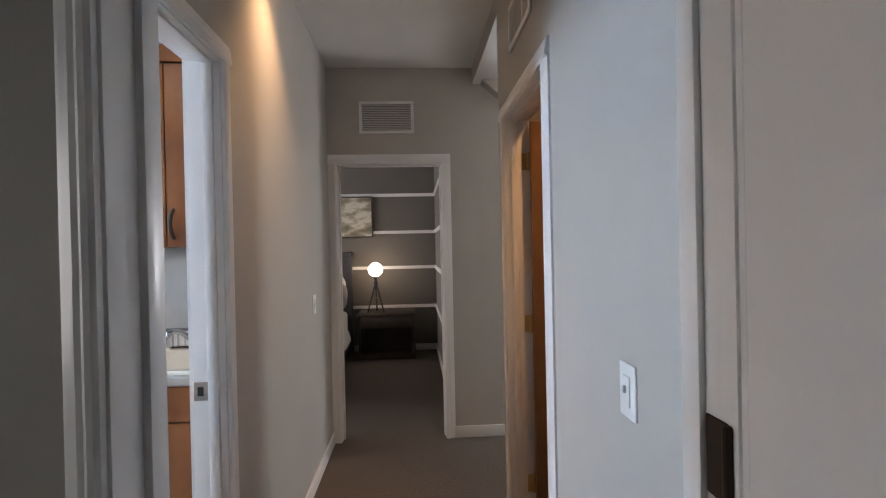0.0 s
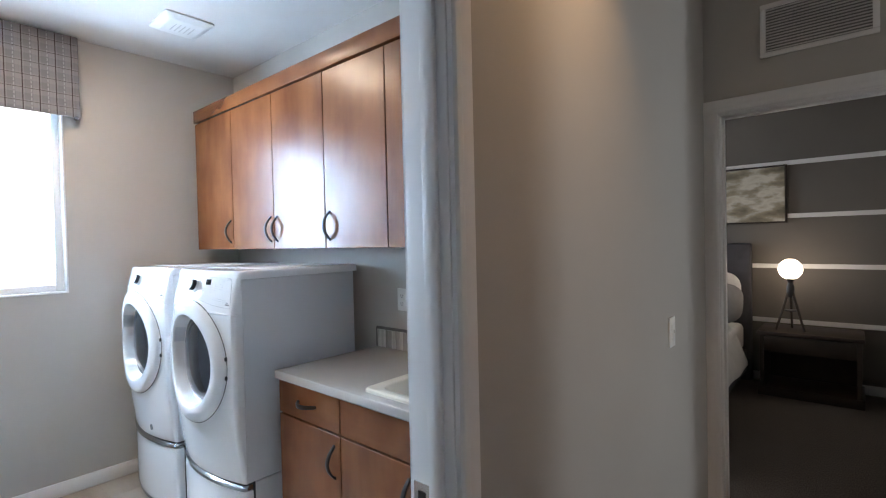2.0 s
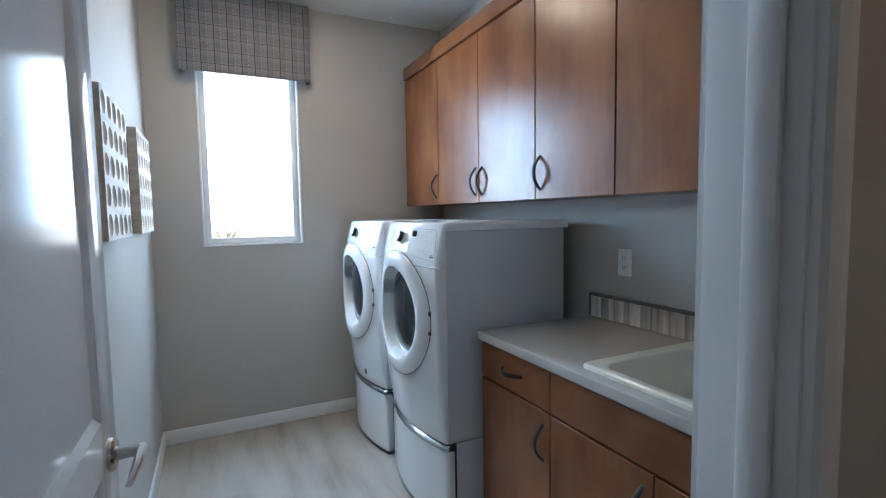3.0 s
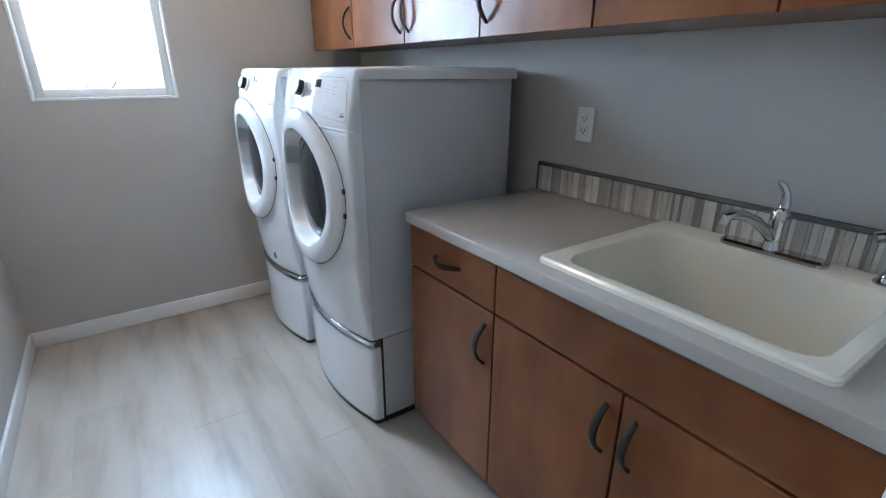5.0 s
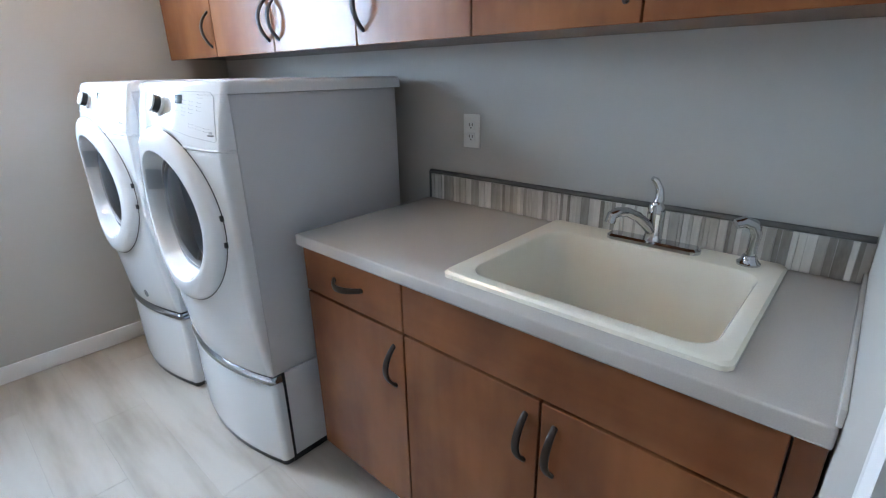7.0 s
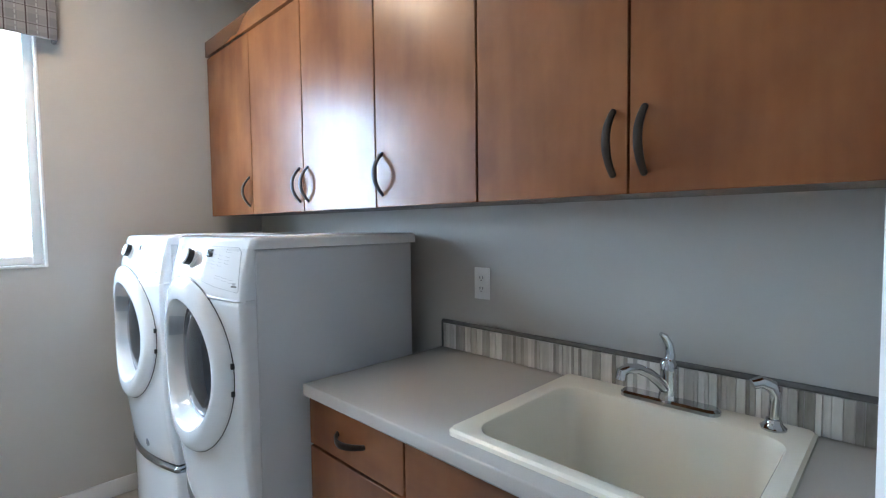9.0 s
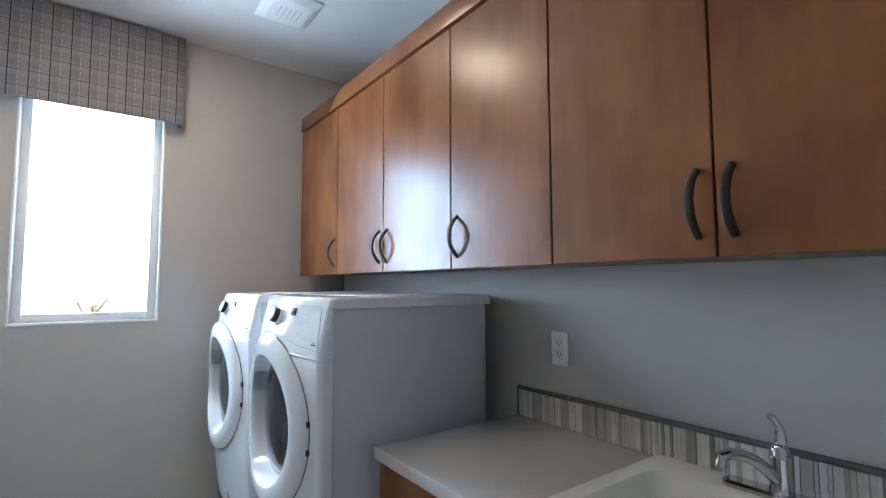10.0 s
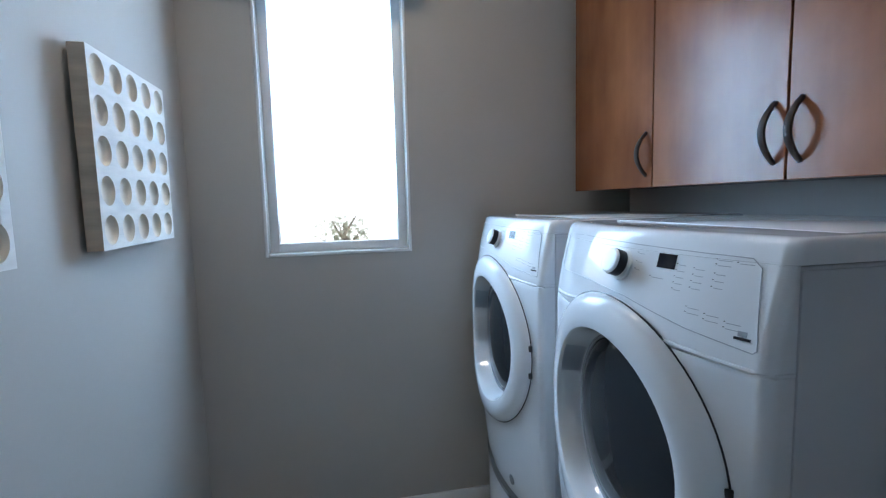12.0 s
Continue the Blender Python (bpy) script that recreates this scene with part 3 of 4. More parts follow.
def base_cabinet(name, x0, x1, fronts, label):
    root = empty(name, (0, 0, 0), label, "base cabinet", "base cabinets under the counter")
    part("body", boxes((x0 + 0.001, x1 - 0.001, 2.286, LY1 - 0.001, 0.092, 0.861)) if name != "sink_cabinet" else boxes((x0 + 0.001, x0 + 0.02, 2.286, LY1 - 0.001, 0.092, 0.861), (x1 - 0.02, x1 - 0.001, 2.286, LY1 - 0.001, 0.092, 0.861), (x0 + 0.02, x1 - 0.02, 2.286, LY1 - 0.001, 0.092, 0.11)), MAPLE, root)
    # Slits between fronts and the toe recess get their shade from this dark colour.
    part("face_frame_shade", boxes((x0 + 0.001, x1 - 0.001, 2.2805, 2.2855, 0.092, 0.861)), GAP, root)
    part("toe_kick", boxes((x0, x1, 2.335, 2.35, 0.0, 0.09)), GAP, root)
    for kind, a, b, z0, z1, pull in fronts:
        d = slab_front(kind, a, b, 2.26, z0, z1, root, MAPLE if kind == "door" else MAPLE_FLAT)
        if kind == "drawer_front":
            arch_pull(d, (a + b) / 2 - 0.004, 2.26, 0.785, 0.125, level=True)
        elif pull:
            arch_pull(d, pull, 2.26, 0.592, 0.125)
    return root


B0, B1, B2, B3, B4 = -1.500, -1.052, -0.633, -0.222, -0.180
base_cabinet("drawer_cabinet", B0, B1, [("drawer_front", B0, B1, 0.708, 0.857, 0), ("door", B0, B1, 0.092, 0.705, B1 - 0.04)], "maple base cabinet with drawer beside the dryer")
base_cabinet("sink_cabinet", B1, B3, [("false_front", B1, B3, 0.708, 0.857, 0), ("door", B1, B2, 0.092, 0.705, B2 - 0.036), ("door", B2, B3, 0.092, 0.705, B2 + 0.036)], "maple two-door sink base cabinet")
filler = link("cabinet_filler", boxes((B3 + 0.001, B4, 2.276, 2.34, 0.0, 0.861), bevel=0.001), MAPLE)
tagged(filler, "maple filler strip between cabinet and wall", "cabinet trim")

# counter slab with a cut-out
SX0, SX1, SY0, SY1 = -0.936, -0.316, 2.287, 2.838


def counter():
    bm = bmesh.new()
    o = [(-1.506, 2.242), (-0.178, 2.242), (-0.178, 2.857), (-1.506, 2.857)]
    h = [(SX0 + 0.03, SY0 + 0.03), (SX1 - 0.03, SY0 + 0.03), (SX1 - 0.03, SY1 - 0.03), (SX0 + 0.03, SY1 - 0.03)]
    ring = {}
    for z in (0.862, 0.900):
        ring[z] = ([bm.verts.new((*p, z)) for p in o], [bm.verts.new((*p, z)) for p in h])
    for z in ring:
        a, b = ring[z]
        for i in range(4):
            j = (i + 1) % 4
            bm.faces.new((a[i], a[j], b[j], b[i]))
    for k in (0, 1):
        lo, hi = ring[0.862][k], ring[0.900][k]
        for i in range(4):
            j = (i + 1) % 4
            bm.faces.new((lo[i], lo[j], hi[j], hi[i]))
    outer = set(ring[0.862][0]) | set(ring[0.900][0])
    edges = [e for e in bm.edges if e.verts[0] in outer and e.verts[1] in outer]
    bmesh.ops.bevel(bm, geom=edges, offset=0.005, segments=3, profile=0.5, affect="EDGES")
    return bm


tagged(link("countertop", counter(), SOLID, smooth=True), "grey speckled solid-surface countertop over the cabinets", "countertop")


# ---- laundry room: sink, faucet, splash ----
def rounded_rect(x0, x1, y0, y1, r, n=7):
    out = []
    for cx, cy, a0 in ((x1 - r, y1 - r, 0), (x0 + r, y1 - r, 90), (x0 + r, y0 + r, 180), (x1 - r, y0 + r, 270)):
        for i in range(n + 1):
            a = radians(a0 + 90 * i / n)
            out.append((cx + r * math.cos(a), cy + r * math.sin(a)))
    return out


def loft(levels, closed_end=True, closed_start=False):
    bm = bmesh.new()
    rings = [[bm.verts.new((*p, z)) for p in pts] for pts, z in levels]
    for a, b in zip(rings, rings[1:]):
        for i in range(len(a)):
            j = (i + 1) % len(a)
            bm.faces.new((a[i], a[j], b[j], b[i]))
    if closed_end:
        bm.faces.new(rings[-1])
    if closed_start:
        bm.faces.new(rings[0])
    return bm


def sink():
    root = empty("sink", (0, 0, 0), "cream enamelled drop-in utility sink in the counter", "sink")
    bx0, bx1, by0, by1 = SX0 + 0.046, SX1 - 0.041, SY0 + 0.044, SY1 - 0.095
    rr = rounded_rect
    part("basin", loft([
        (rr(SX0, SX1, SY0, SY1, 0.022), 0.9005), (rr(SX0, SX1, SY0, SY1, 0.022), 0.910), (rr(SX0 + 0.006, SX1 - 0.006, SY0 + 0.006, SY1 - 0.006, 0.02), 0.9155),
        (rr(bx0 - 0.012, bx1 + 0.012, by0 - 0.012, by1 + 0.012, 0.06), 0.9150), (rr(bx0 - 0.003, bx1 + 0.003, by0 - 0.003, by1 + 0.003, 0.058), 0.910),
        (rr(bx0 + 0.004, bx1 - 0.004, by0 + 0.004, by1 - 0.004, 0.056), 0.895), (rr(bx0 + 0.02, bx1 - 0.02, by0 + 0.02, by1 - 0.02, 0.055), 0.68),
        (rr(bx0 + 0.035, bx1 - 0.035, by0 + 0.035, by1 - 0.035, 0.05), 0.635), (rr(bx0 + 0.07, bx1 - 0.07, by0 + 0.07, by1 - 0.07, 0.04), 0.622),
        (rr(-0.666, -0.586, 2.50, 2.58, 0.038), 0.617)]), SINKMAT, root, smooth=True)
    part("drain", lathe([(0.045, 0.619), (0.045, 0.623), (0.034, 0.624), (0.030, 0.6205)], 24, Matrix.Translation((-0.626, 2.54, 0))), CHROME, root, "chrome drain ring", smooth=True)


sink()


def faucet():
    root = empty("faucet", (-0.618, 2.782, 0.9155), "chrome single-lever faucet on the sink deck", "faucet")
    plate = loft([(rounded_rect(-0.122, 0.122, -0.026, 0.026, 0.025), 0.0), (rounded_rect(-0.122, 0.122, -0.026, 0.026, 0.025), 0.008), (rounded_rect(-0.115, 0.115, -0.020, 0.020, 0.019), 0.014)])
    part("deck_plate", plate, CHROME, root, smooth=True)
    part("body", lathe([(0.024, 0.013), (0.021, 0.03), (0.019, 0.07), (0.021, 0.085), (0.020, 0.105), (0.012, 0.116), (0.002, 0.119)], 20), CHROME, root, smooth=True)
    spout = [(0, -0.005, 0.035), (-0.012, -0.03, 0.062), (-0.026, -0.062, 0.088), (-0.040, -0.095, 0.104), (-0.052, -0.125, 0.108), (-0.059, -0.142, 0.102), (-0.061, -0.147, 0.084)]
    part("spout", tube(spout, [0.014, 0.0135, 0.013, 0.0125, 0.0125, 0.013, 0.0135], 12), CHROME, root, smooth=True)
    lever = [(0, 0.002, 0.10), (0.002, 0.010, 0.125), (-0.002, 0.012, 0.150), (-0.012, 0.004, 0.172), (-0.018, -0.004, 0.178)]
    part("lever", tube(lever, [0.015, 0.012, 0.010, 0.009, 0.006], 12), CHROME, root, smooth=True)


faucet()
spray = empty("side_sprayer", (-0.392, 2.785, 0.9155), "chrome side sprayer in its deck holder", "sprayer")
part("holder", lathe([(0.026, 0), (0.026, 0.004), (0.018, 0.012), (0.015, 0.022), (0.0, 0.023)], 18), CHROME, spray, smooth=True)
part("wand", tube([(0, 0, 0.02), (0.002, 0.0, 0.05), (0.004, -0.002, 0.078), (-0.004, -0.008, 0.098), (-0.022, -0.02, 0.106), (-0.036, -0.03, 0.100)], [0.011, 0.0115, 0.0125, 0.0145, 0.014, 0.012], 12), CHROME, spray, smooth=True)

splash = empty("backsplash", (0, 0, 0), "grey vertical stone mosaic strip behind the counter", "backsplash")
part("grout_bed", boxes((-1.488, -0.178, 2.852, 2.8595, 0.900, 0.996)), GROUT, splash)
part("pencil_trim", tube([(-1.494, 2.851, 1.003), (-0.178, 2.851, 1.003)], 0.0085, 8), PENCIL, splash, "dark pencil trim", smooth=True)
part("pencil_trim", tube([(-1.4945, 2.851, 0.901), (-1.4945, 2.851, 1.003)], 0.0075, 8), PENCIL, splash, "dark pencil trim", smooth=True)
strip = link("end_strip", boxes((-0.184, LX - 0.0005, 2.245, 2.842, 0.9005, 0.93), bevel=0.002), SOLID, smooth=True)
tagged(strip, "low grey solid-surface end splash against the side wall", "end splash")



def outlet(at, turn, label):
    root = empty("wall_outlet", at, label, "outlet")
    root.rotation_euler = (0, 0, radians(turn))
    part("plate", boxes((-0.036, 0.036, -0.006, 0, -0.058, 0.058), bevel=0.003), PLASTIC, root, smooth=True)
    for z in (-0.02, 0.02):
        s = part("socket", boxes((-0.017, 0.017, -0.0085, -0.0055, z - 0.0145, z + 0.0145), bevel=0.002), PLASTIC, root, smooth=True)
        part("slot", boxes((-0.008, -0.0055, -0.0092, -0.008, z - 0.002, z + 0.007)), DARKPLASTIC, s)
        part("slot", boxes((0.0055, 0.008, -0.0092, -0.008, z - 0.002, z + 0.007)), DARKPLASTIC, s)
        part("slot", boxes((-0.0025, 0.0025, -0.0092, -0.008, z - 0.010, z - 0.006)), DARKPLASTIC, s)


outlet((-1.297, LY1, 1.165), 0, "white duplex outlet on the wall above the counter")


def rocker_switch(at, turn, label):
    root = empty("light_switch", at, label, "switch")
    root.rotation_euler = (0, 0, radians(turn))
    part("plate", boxes((-0.037, 0.037, -0.006, 0, -0.059, 0.059), bevel=0.003), PLASTIC, root, smooth=True)
    part("rocker", boxes((-0.0165, 0.0165, -0.0095, -0.0055, -0.033, 0.033), bevel=0.002), PLASTIC, root, smooth=True)
    part("toggle", boxes((-0.004, 0.004, -0.016, -0.009, -0.004, 0.012), bevel=0.002), PLASTIC, root, smooth=True)


rocker_switch((HX1, 1.205, 1.103), -90, "white light switch on the bright hall wall")
rocker_switch((HX0, 3.14, 1.085), 90, "white light switch near the bedroom door")


# ---- laundry room: washer and dryer ----
MW, CORNER = 0.338, 0.024


def bow(x, amp=0.052, base=0.0):
    """The front curve of the machine, seen from above."""
    d = min(CORNER, max(0.0, abs(x) - (MW - CORNER)))
    u = min(abs(x), MW - CORNER) / MW
    return base - amp * (1 - u ** 2) + CORNER - math.sqrt(max(0.0, CORNER ** 2 - d ** 2))


def bow_outline(inset=0.0, back=0.032, shift=0.0, amp=0.052, base=0.0):
    turns = [MW - CORNER + CORNER * math.sin(math.pi * i / 14) for i in range(8)]
    xs = [-x for x in reversed(turns)] + [(MW - CORNER) * (i / 14 - 1) for i in range(1, 28)] + turns
    pts = [(x * (1 - inset), min(back - 0.004, bow(x, amp, base) + inset * 0.35 + shift)) for x in xs]
    return pts + [(MW * (1 - inset), back), (-MW * (1 - inset), back)]


def lean(z):
    """How far the console's face leans back at a height."""
    return 0.002 + 0.036 * max(0.0, (z - 1.165) / 0.17) ** 1.3


def console_y(x, z):
    return bow(x) + lean(z)


def on_face(bm, cz):
    """Bends a round part, made flat round the y axis, over the machine's curved front."""
    for v in bm.verts:
        v.co = Vector((v.co.x, bow(v.co.x) + v.co.y, v.co.z + cz))
    return bm


def face_box(x0, x1, z0, z1, proud, base=None):
    """A thin plate that follows the console's face."""
    bm = bmesh.new()
    f = base or console_y
    n = 4
    grid = {}
    for side in (0, 1):
        for i in range(n + 1):
            for j in (0, 1):
                x, z = x0 + (x1 - x0) * i / n, (z0, z1)[j]
                grid[side, i, j] = bm.verts.new((x, f(x, z) - (proud if side == 0 else -0.002), z))
    for i in range(n):
        for side in (0, 1):
            bm.faces.new([grid[side, i, 0], grid[side, i + 1, 0], grid[side, i + 1, 1], grid[side, i, 1]])
        for j in (0, 1):
            bm.faces.new([grid[0, i, j], grid[0, i + 1, j], grid[1, i + 1, j], grid[1, i, j]])
    for i in (0, n):
        bm.faces.new([grid[0, i, 0], grid[0, i, 1], grid[1, i, 1], grid[1, i, 0]])
    return bm


def cut_round(ob, cz, radius, y0, y1):
    """Cuts a round hole along y through a part, about its thing's own axis at the height cz."""
    me = bpy.data.meshes.new("hole")
    bm = lathe([(radius, -y1), (radius, -y0)], 64, Matrix.Translation((0, 0, cz)) @ Matrix.Rotation(math.pi / 2, 4, "X"))
    bmesh.ops.recalc_face_normals(bm, faces=bm.faces)
    bm.to_mesh(me)
    bm.free()
    tool = new("hole", me)
    tool.parent = ob.parent
    mod = ob.modifiers.new("hole", "BOOLEAN")
    mod.object, mod.operation, mod.solver = tool, "DIFFERENCE", "EXACT"
    bpy.context.view_layer.update()
    ob.data = bpy.data.meshes.new_from_object(ob.evaluated_get(bpy.context.evaluated_depsgraph_get()))
    ob.modifiers.clear()
    ob.data.set_sharp_from_angle(angle=radians(35))
    bpy.data.objects.remove(tool)


def laundry_machine(name, cx, cy, label, washer):
    root = empty(name, (cx, cy, 0), label, "washer" if washer else "dryer", "laundry machines on pedestals")
    seam = 0.042
    # Cabinet, sides and pedestal wear the darkened enamel, the front the bright one.
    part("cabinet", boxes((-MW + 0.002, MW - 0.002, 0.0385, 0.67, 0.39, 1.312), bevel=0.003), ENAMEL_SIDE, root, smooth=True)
    part("side_panel", boxes((MW - 0.003, MW + 0.0015, seam + 0.003, 0.652, 0.41, 1.306), bevel=0.0015), ENAMEL_SIDE, root, "side panel with shade put into its grey-white paint", smooth=True)
    shell = part("front_panel", loft([(bow_outline(0.010, seam, 0.0, 0.058, 0.034), 0.39), (bow_outline(0.001, seam, 0.0, 0.058, 0.033), 0.40), (bow_outline(0.0, seam, 0.0, 0.057, 0.026), 0.45), (bow_outline(0.0, seam, 0.0, 0.055, 0.014), 0.54), (bow_outline(0.0, seam, 0.0, 0.053, 0.004), 0.64), (bow_outline(0.0, seam), 0.74), (bow_outline(0.0, seam), 1.14), (bow_outline(0.001, seam), 1.154), (bow_outline(0.006, seam), 1.157)], closed_start=True), ENAMEL, root, smooth=True)
    rise = [(bow_outline(0.005, seam, 0.002), 1.1575), (bow_outline(0.0, seam, 0.002), 1.160)]
    rise += [(bow_outline(0.0, seam, lean(z)), z) for z in (1.166, 1.18, 1.20, 1.22, 1.245, 1.275, 1.313)]
    part("console", loft(rise), ENAMEL, root, "white control console", smooth=True)
    lid = [(bow_outline(i, back, lean(min(z, 1.335)) + d), z) for i, back, d, z in ((0.0, 0.692, 0.0, 1.3135), (0.0, 0.692, 0.0, 1.328), (0.002, 0.691, 0.0, 1.336), (0.007, 0.690, 0.001, 1.3425), (0.015, 0.688, 0.003, 1.3475), (0.027, 0.684, 0.008, 1.3505), (0.045, 0.680, 0.016, 1.3515))]
    part("top", loft(lid), ENAMEL, root, smooth=True)
    part("top_panel", boxes((-MW + 0.035, MW - 0.035, 0.16, 0.66, 1.3505, 1.3530), bevel=0.0015), ENAMEL, root, smooth=True)
    # swept crease under the console
    pts = []
    for i in range(25):
        x = -MW + 0.001 + (2 * MW - 0.002) * i / 24
        u = x / MW
        z = 1.168 + 0.022 * math.exp(-((u + 0.12) / 0.42) ** 2) - 0.010 * max(0, u)
        pts.append((x, console_y(x, z) + 0.0004, z))
    pts.append((MW - 0.0005, seam - 0.003, pts[-1][2]))
    part("crease", tube(pts, 0.0042, 8), ENAMEL, root, smooth=True)
    # door
    cz = 0.923
    turn = Matrix.Rotation(math.pi / 2, 4, "X")
    cut_round(shell, cz, 0.221, -0.2, 0.036)
    funnel = [(0.228, 0.0265), (0.2215, 0.0245), (0.218, 0.019), (0.214, 0.004), (0.209, -0.018), (0.203, -0.036), (0.198, -0.044)]
    dome = [(0.294, -0.006), (0.294, 0.002), (0.291, 0.010), (0.283, 0.018), (0.270, 0.0235), (0.254, 0.0262), (0.240, 0.0272)]
    ring = part("door", on_face(lathe(dome + funnel, 72, turn, capped=False), cz), ENAMEL, root, "white domed door ring with smoked glass", smooth=True)
    part("glass", on_face(lathe([(0.1965, -0.040), (0.190, -0.034), (0.155, -0.023), (0.09, -0.014), (0.01, -0.011)], 56, turn), cz), SMOKED, ring, "smoked dark glass", smooth=True)
    part("gasket", on_face(lathe([(0.2015, -0.043), (0.202, -0.035), (0.1975, -0.032), (0.1935, -0.0355), (0.1935, -0.043)], 56, turn), cz), SILVER, ring, smooth=True)
    # Thin black ring painting the shadow line round the door.
    part("door_edge_shade", on_face(lathe([(0.2945, -0.004), (0.2968, 0.0008), (0.2935, 0.002)], 72, turn, capped=False), cz), DARKPLASTIC, ring, smooth=True)
    pull = bmesh.new()
    prev = None
    for i in range(9):
        a = radians(139 + 24 * i / 8)
        row = [pull.verts.new(turn @ Vector((r * math.cos(a), r * math.sin(a), h))) for r, h in ((0.2035, -0.031), (0.2075, -0.018), (0.2125, 0.004), (0.2155, 0.0175))]
        if prev:
            for p, q, r, w in zip(prev, prev[1:], row[1:], row):
                pull.faces.new((p, q, r, w))
        prev = row
    bmesh.ops.solidify(pull, geom=pull.faces[:], thickness=0.002)
    part("pull_recess", on_face(pull, cz), RECESS, ring, "grey finger recess", smooth=True)
    for z in (-0.047, 0.038):
        x = math.sqrt(0.296 ** 2 - z ** 2)
        part("hinge", boxes((x - 0.008, x + 0.003, bow(x) - 0.009, bow(x) + 0.002, cz + z - 0.009, cz + z + 0.009), bevel=0.002), DARKPLASTIC, root, "black hinge tab", smooth=True)
    # console fittings
    kx, kz = 0.02, 1.280
    ky = console_y(kx, kz)
    tilt = Matrix.Translation((kx, ky, kz)) @ Matrix.Rotation(math.pi / 2 - 0.36, 4, "X")
    knob = part("knob", lathe([(0.033, -0.002), (0.033, 0.003), (0.0265, 0.005), (0.0255, 0.027), (0.022, 0.030), (0.0, 0.031)], 28, tilt), PLASTIC, root, "white dial with dark edge", smooth=True)
    part("knob_edge", lathe([(0.0268, 0.007), (0.0268, 0.023), (0.0255, 0.025)], 28, tilt), DARKPLASTIC, knob, smooth=True)
    part("display", face_box(0.118, 0.158, 1.287, 1.312, 0.0012), DISPLAY, root, "small black display window")
    frame_pts = [(-0.165, 1.326), (0.285, 1.319), (0.300, 1.306), (0.317, 1.190), (0.311, 1.185), (0.20, 1.197), (0.05, 1.222), (-0.10, 1.233), (-0.29, 1.230), (-0.30, 1.238), (-0.295, 1.322), (-0.165, 1.326)]
    line = [(x, console_y(x, z) - 0.0004, z) for x, z in frame_pts]
    fine = []
    for a, b in zip(line, line[1:]):
        for k in range(6):
            x, z = a[0] + (b[0] - a[0]) * k / 6, a[2] + (b[2] - a[2]) * k / 6
            fine.append((x, console_y(x, z) - 0.0004, z))
    part("panel_outline", tube(fine, 0.0009, 5), PRINT, root)
    rows = [(0.066, 0.080, 1.306), (0.066, 0.078, 1.290), (0.066, 0.077, 1.276), (0.110, 0.138, 1.268)]
    rows += [(x, x + w, 1.296 - 0.0105 * k - 0.10 * (x - 0.165)) for x, w, n in ((0.165, 0.014, 5), (0.199, 0.016, 4), (0.236, 0.015, 3)) for k in range(n)]
    rows += [(x, x + 0.021, z) for x, z in ((0.200, 1.230), (0.234, 1.225), (0.268, 1.220), (0.200, 1.2215), (0.234, 1.2165), (0.268, 1.2115), (0.235, 1.311), (0.268, 1.309), (0.235, 1.303))]
    for a, b, z in rows:
        part("marking", face_box(a, b, z - 0.0005, z + 0.0005, 0.0004), PRINT, root)
        part("marking", face_box(a - 0.0045, a - 0.0025, z + 0.0014, z + 0.0028, 0.0004), DARKPLASTIC, root)
    part("emblem", face_box(0.282, 0.306, 1.200, 1.204, 0.0006), DARKPLASTIC, root)
    part("emblem", face_box(0.287, 0.300, 1.206, 1.213, 0.0006), PRINT, root)
    if washer:
        badge = lathe([(0.019, -0.004), (0.019, 0.002), (0.015, 0.003), (0.0, 0.003)], 20, Matrix.Translation((0.125, bow(0.125, 0.057, 0.026) + 0.001, 0.447)) @ Matrix.Rotation(math.pi / 2, 4, "X"))
        part("badge", badge, SILVER, root, "round grey badge", smooth=True)
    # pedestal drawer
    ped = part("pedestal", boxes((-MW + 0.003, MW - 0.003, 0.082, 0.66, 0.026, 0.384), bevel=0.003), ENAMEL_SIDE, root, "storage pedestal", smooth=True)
    low = {"back": 0.0705, "amp": 0.058, "base": 0.036}
    part("drawer_front", loft([(bow_outline(0.01, **low), 0.022), (bow_outline(0.001, **low), 0.03), (bow_outline(**low), 0.05), (bow_outline(**low), 0.335), (bow_outline(0.006, **low), 0.352)]), ENAMEL, ped, smooth=True)
    part("drawer_pull", loft([(bow_outline(0.02, **low), 0.352), (bow_outline(0.004, shift=-0.006, **low), 0.358), (bow_outline(0.004, shift=-0.006, **low), 0.372), (bow_outline(0.016, **low), 0.381), (bow_outline(0.03, **low), 0.384)]), PULL, ped, "silver drawer pull strip", smooth=True)
    # Black fillers put the dark of the open joints into colour.
    part("shadow_gap", boxes((-MW + 0.004, MW - 0.004, 0.070, 0.0825, 0.02, 0.388)), DARKPLASTIC, ped)
    part("shadow_gap", loft([(bow_outline(0.012, **low), 0.3845), (bow_outline(0.012, **low), 0.3895)]), DARKPLASTIC, ped)
    part("plinth", boxes((-MW + 0.005, MW - 0.005, 0.072, 0.64, 0.0, 0.0265)), DARKPLASTIC, ped)
    part("plinth", loft([(bow_outline(0.02, **low), 0.0), (bow_outline(0.02, **low), 0.0215)]), DARKPLASTIC, ped)
    return root


laundry_machine("washer", -2.672, 2.085, "white front-load washer on a drawer pedestal by the window", True)
laundry_machine("dryer", -1.925, 2.10, "white front-load dryer on a drawer pedestal beside the counter", False)


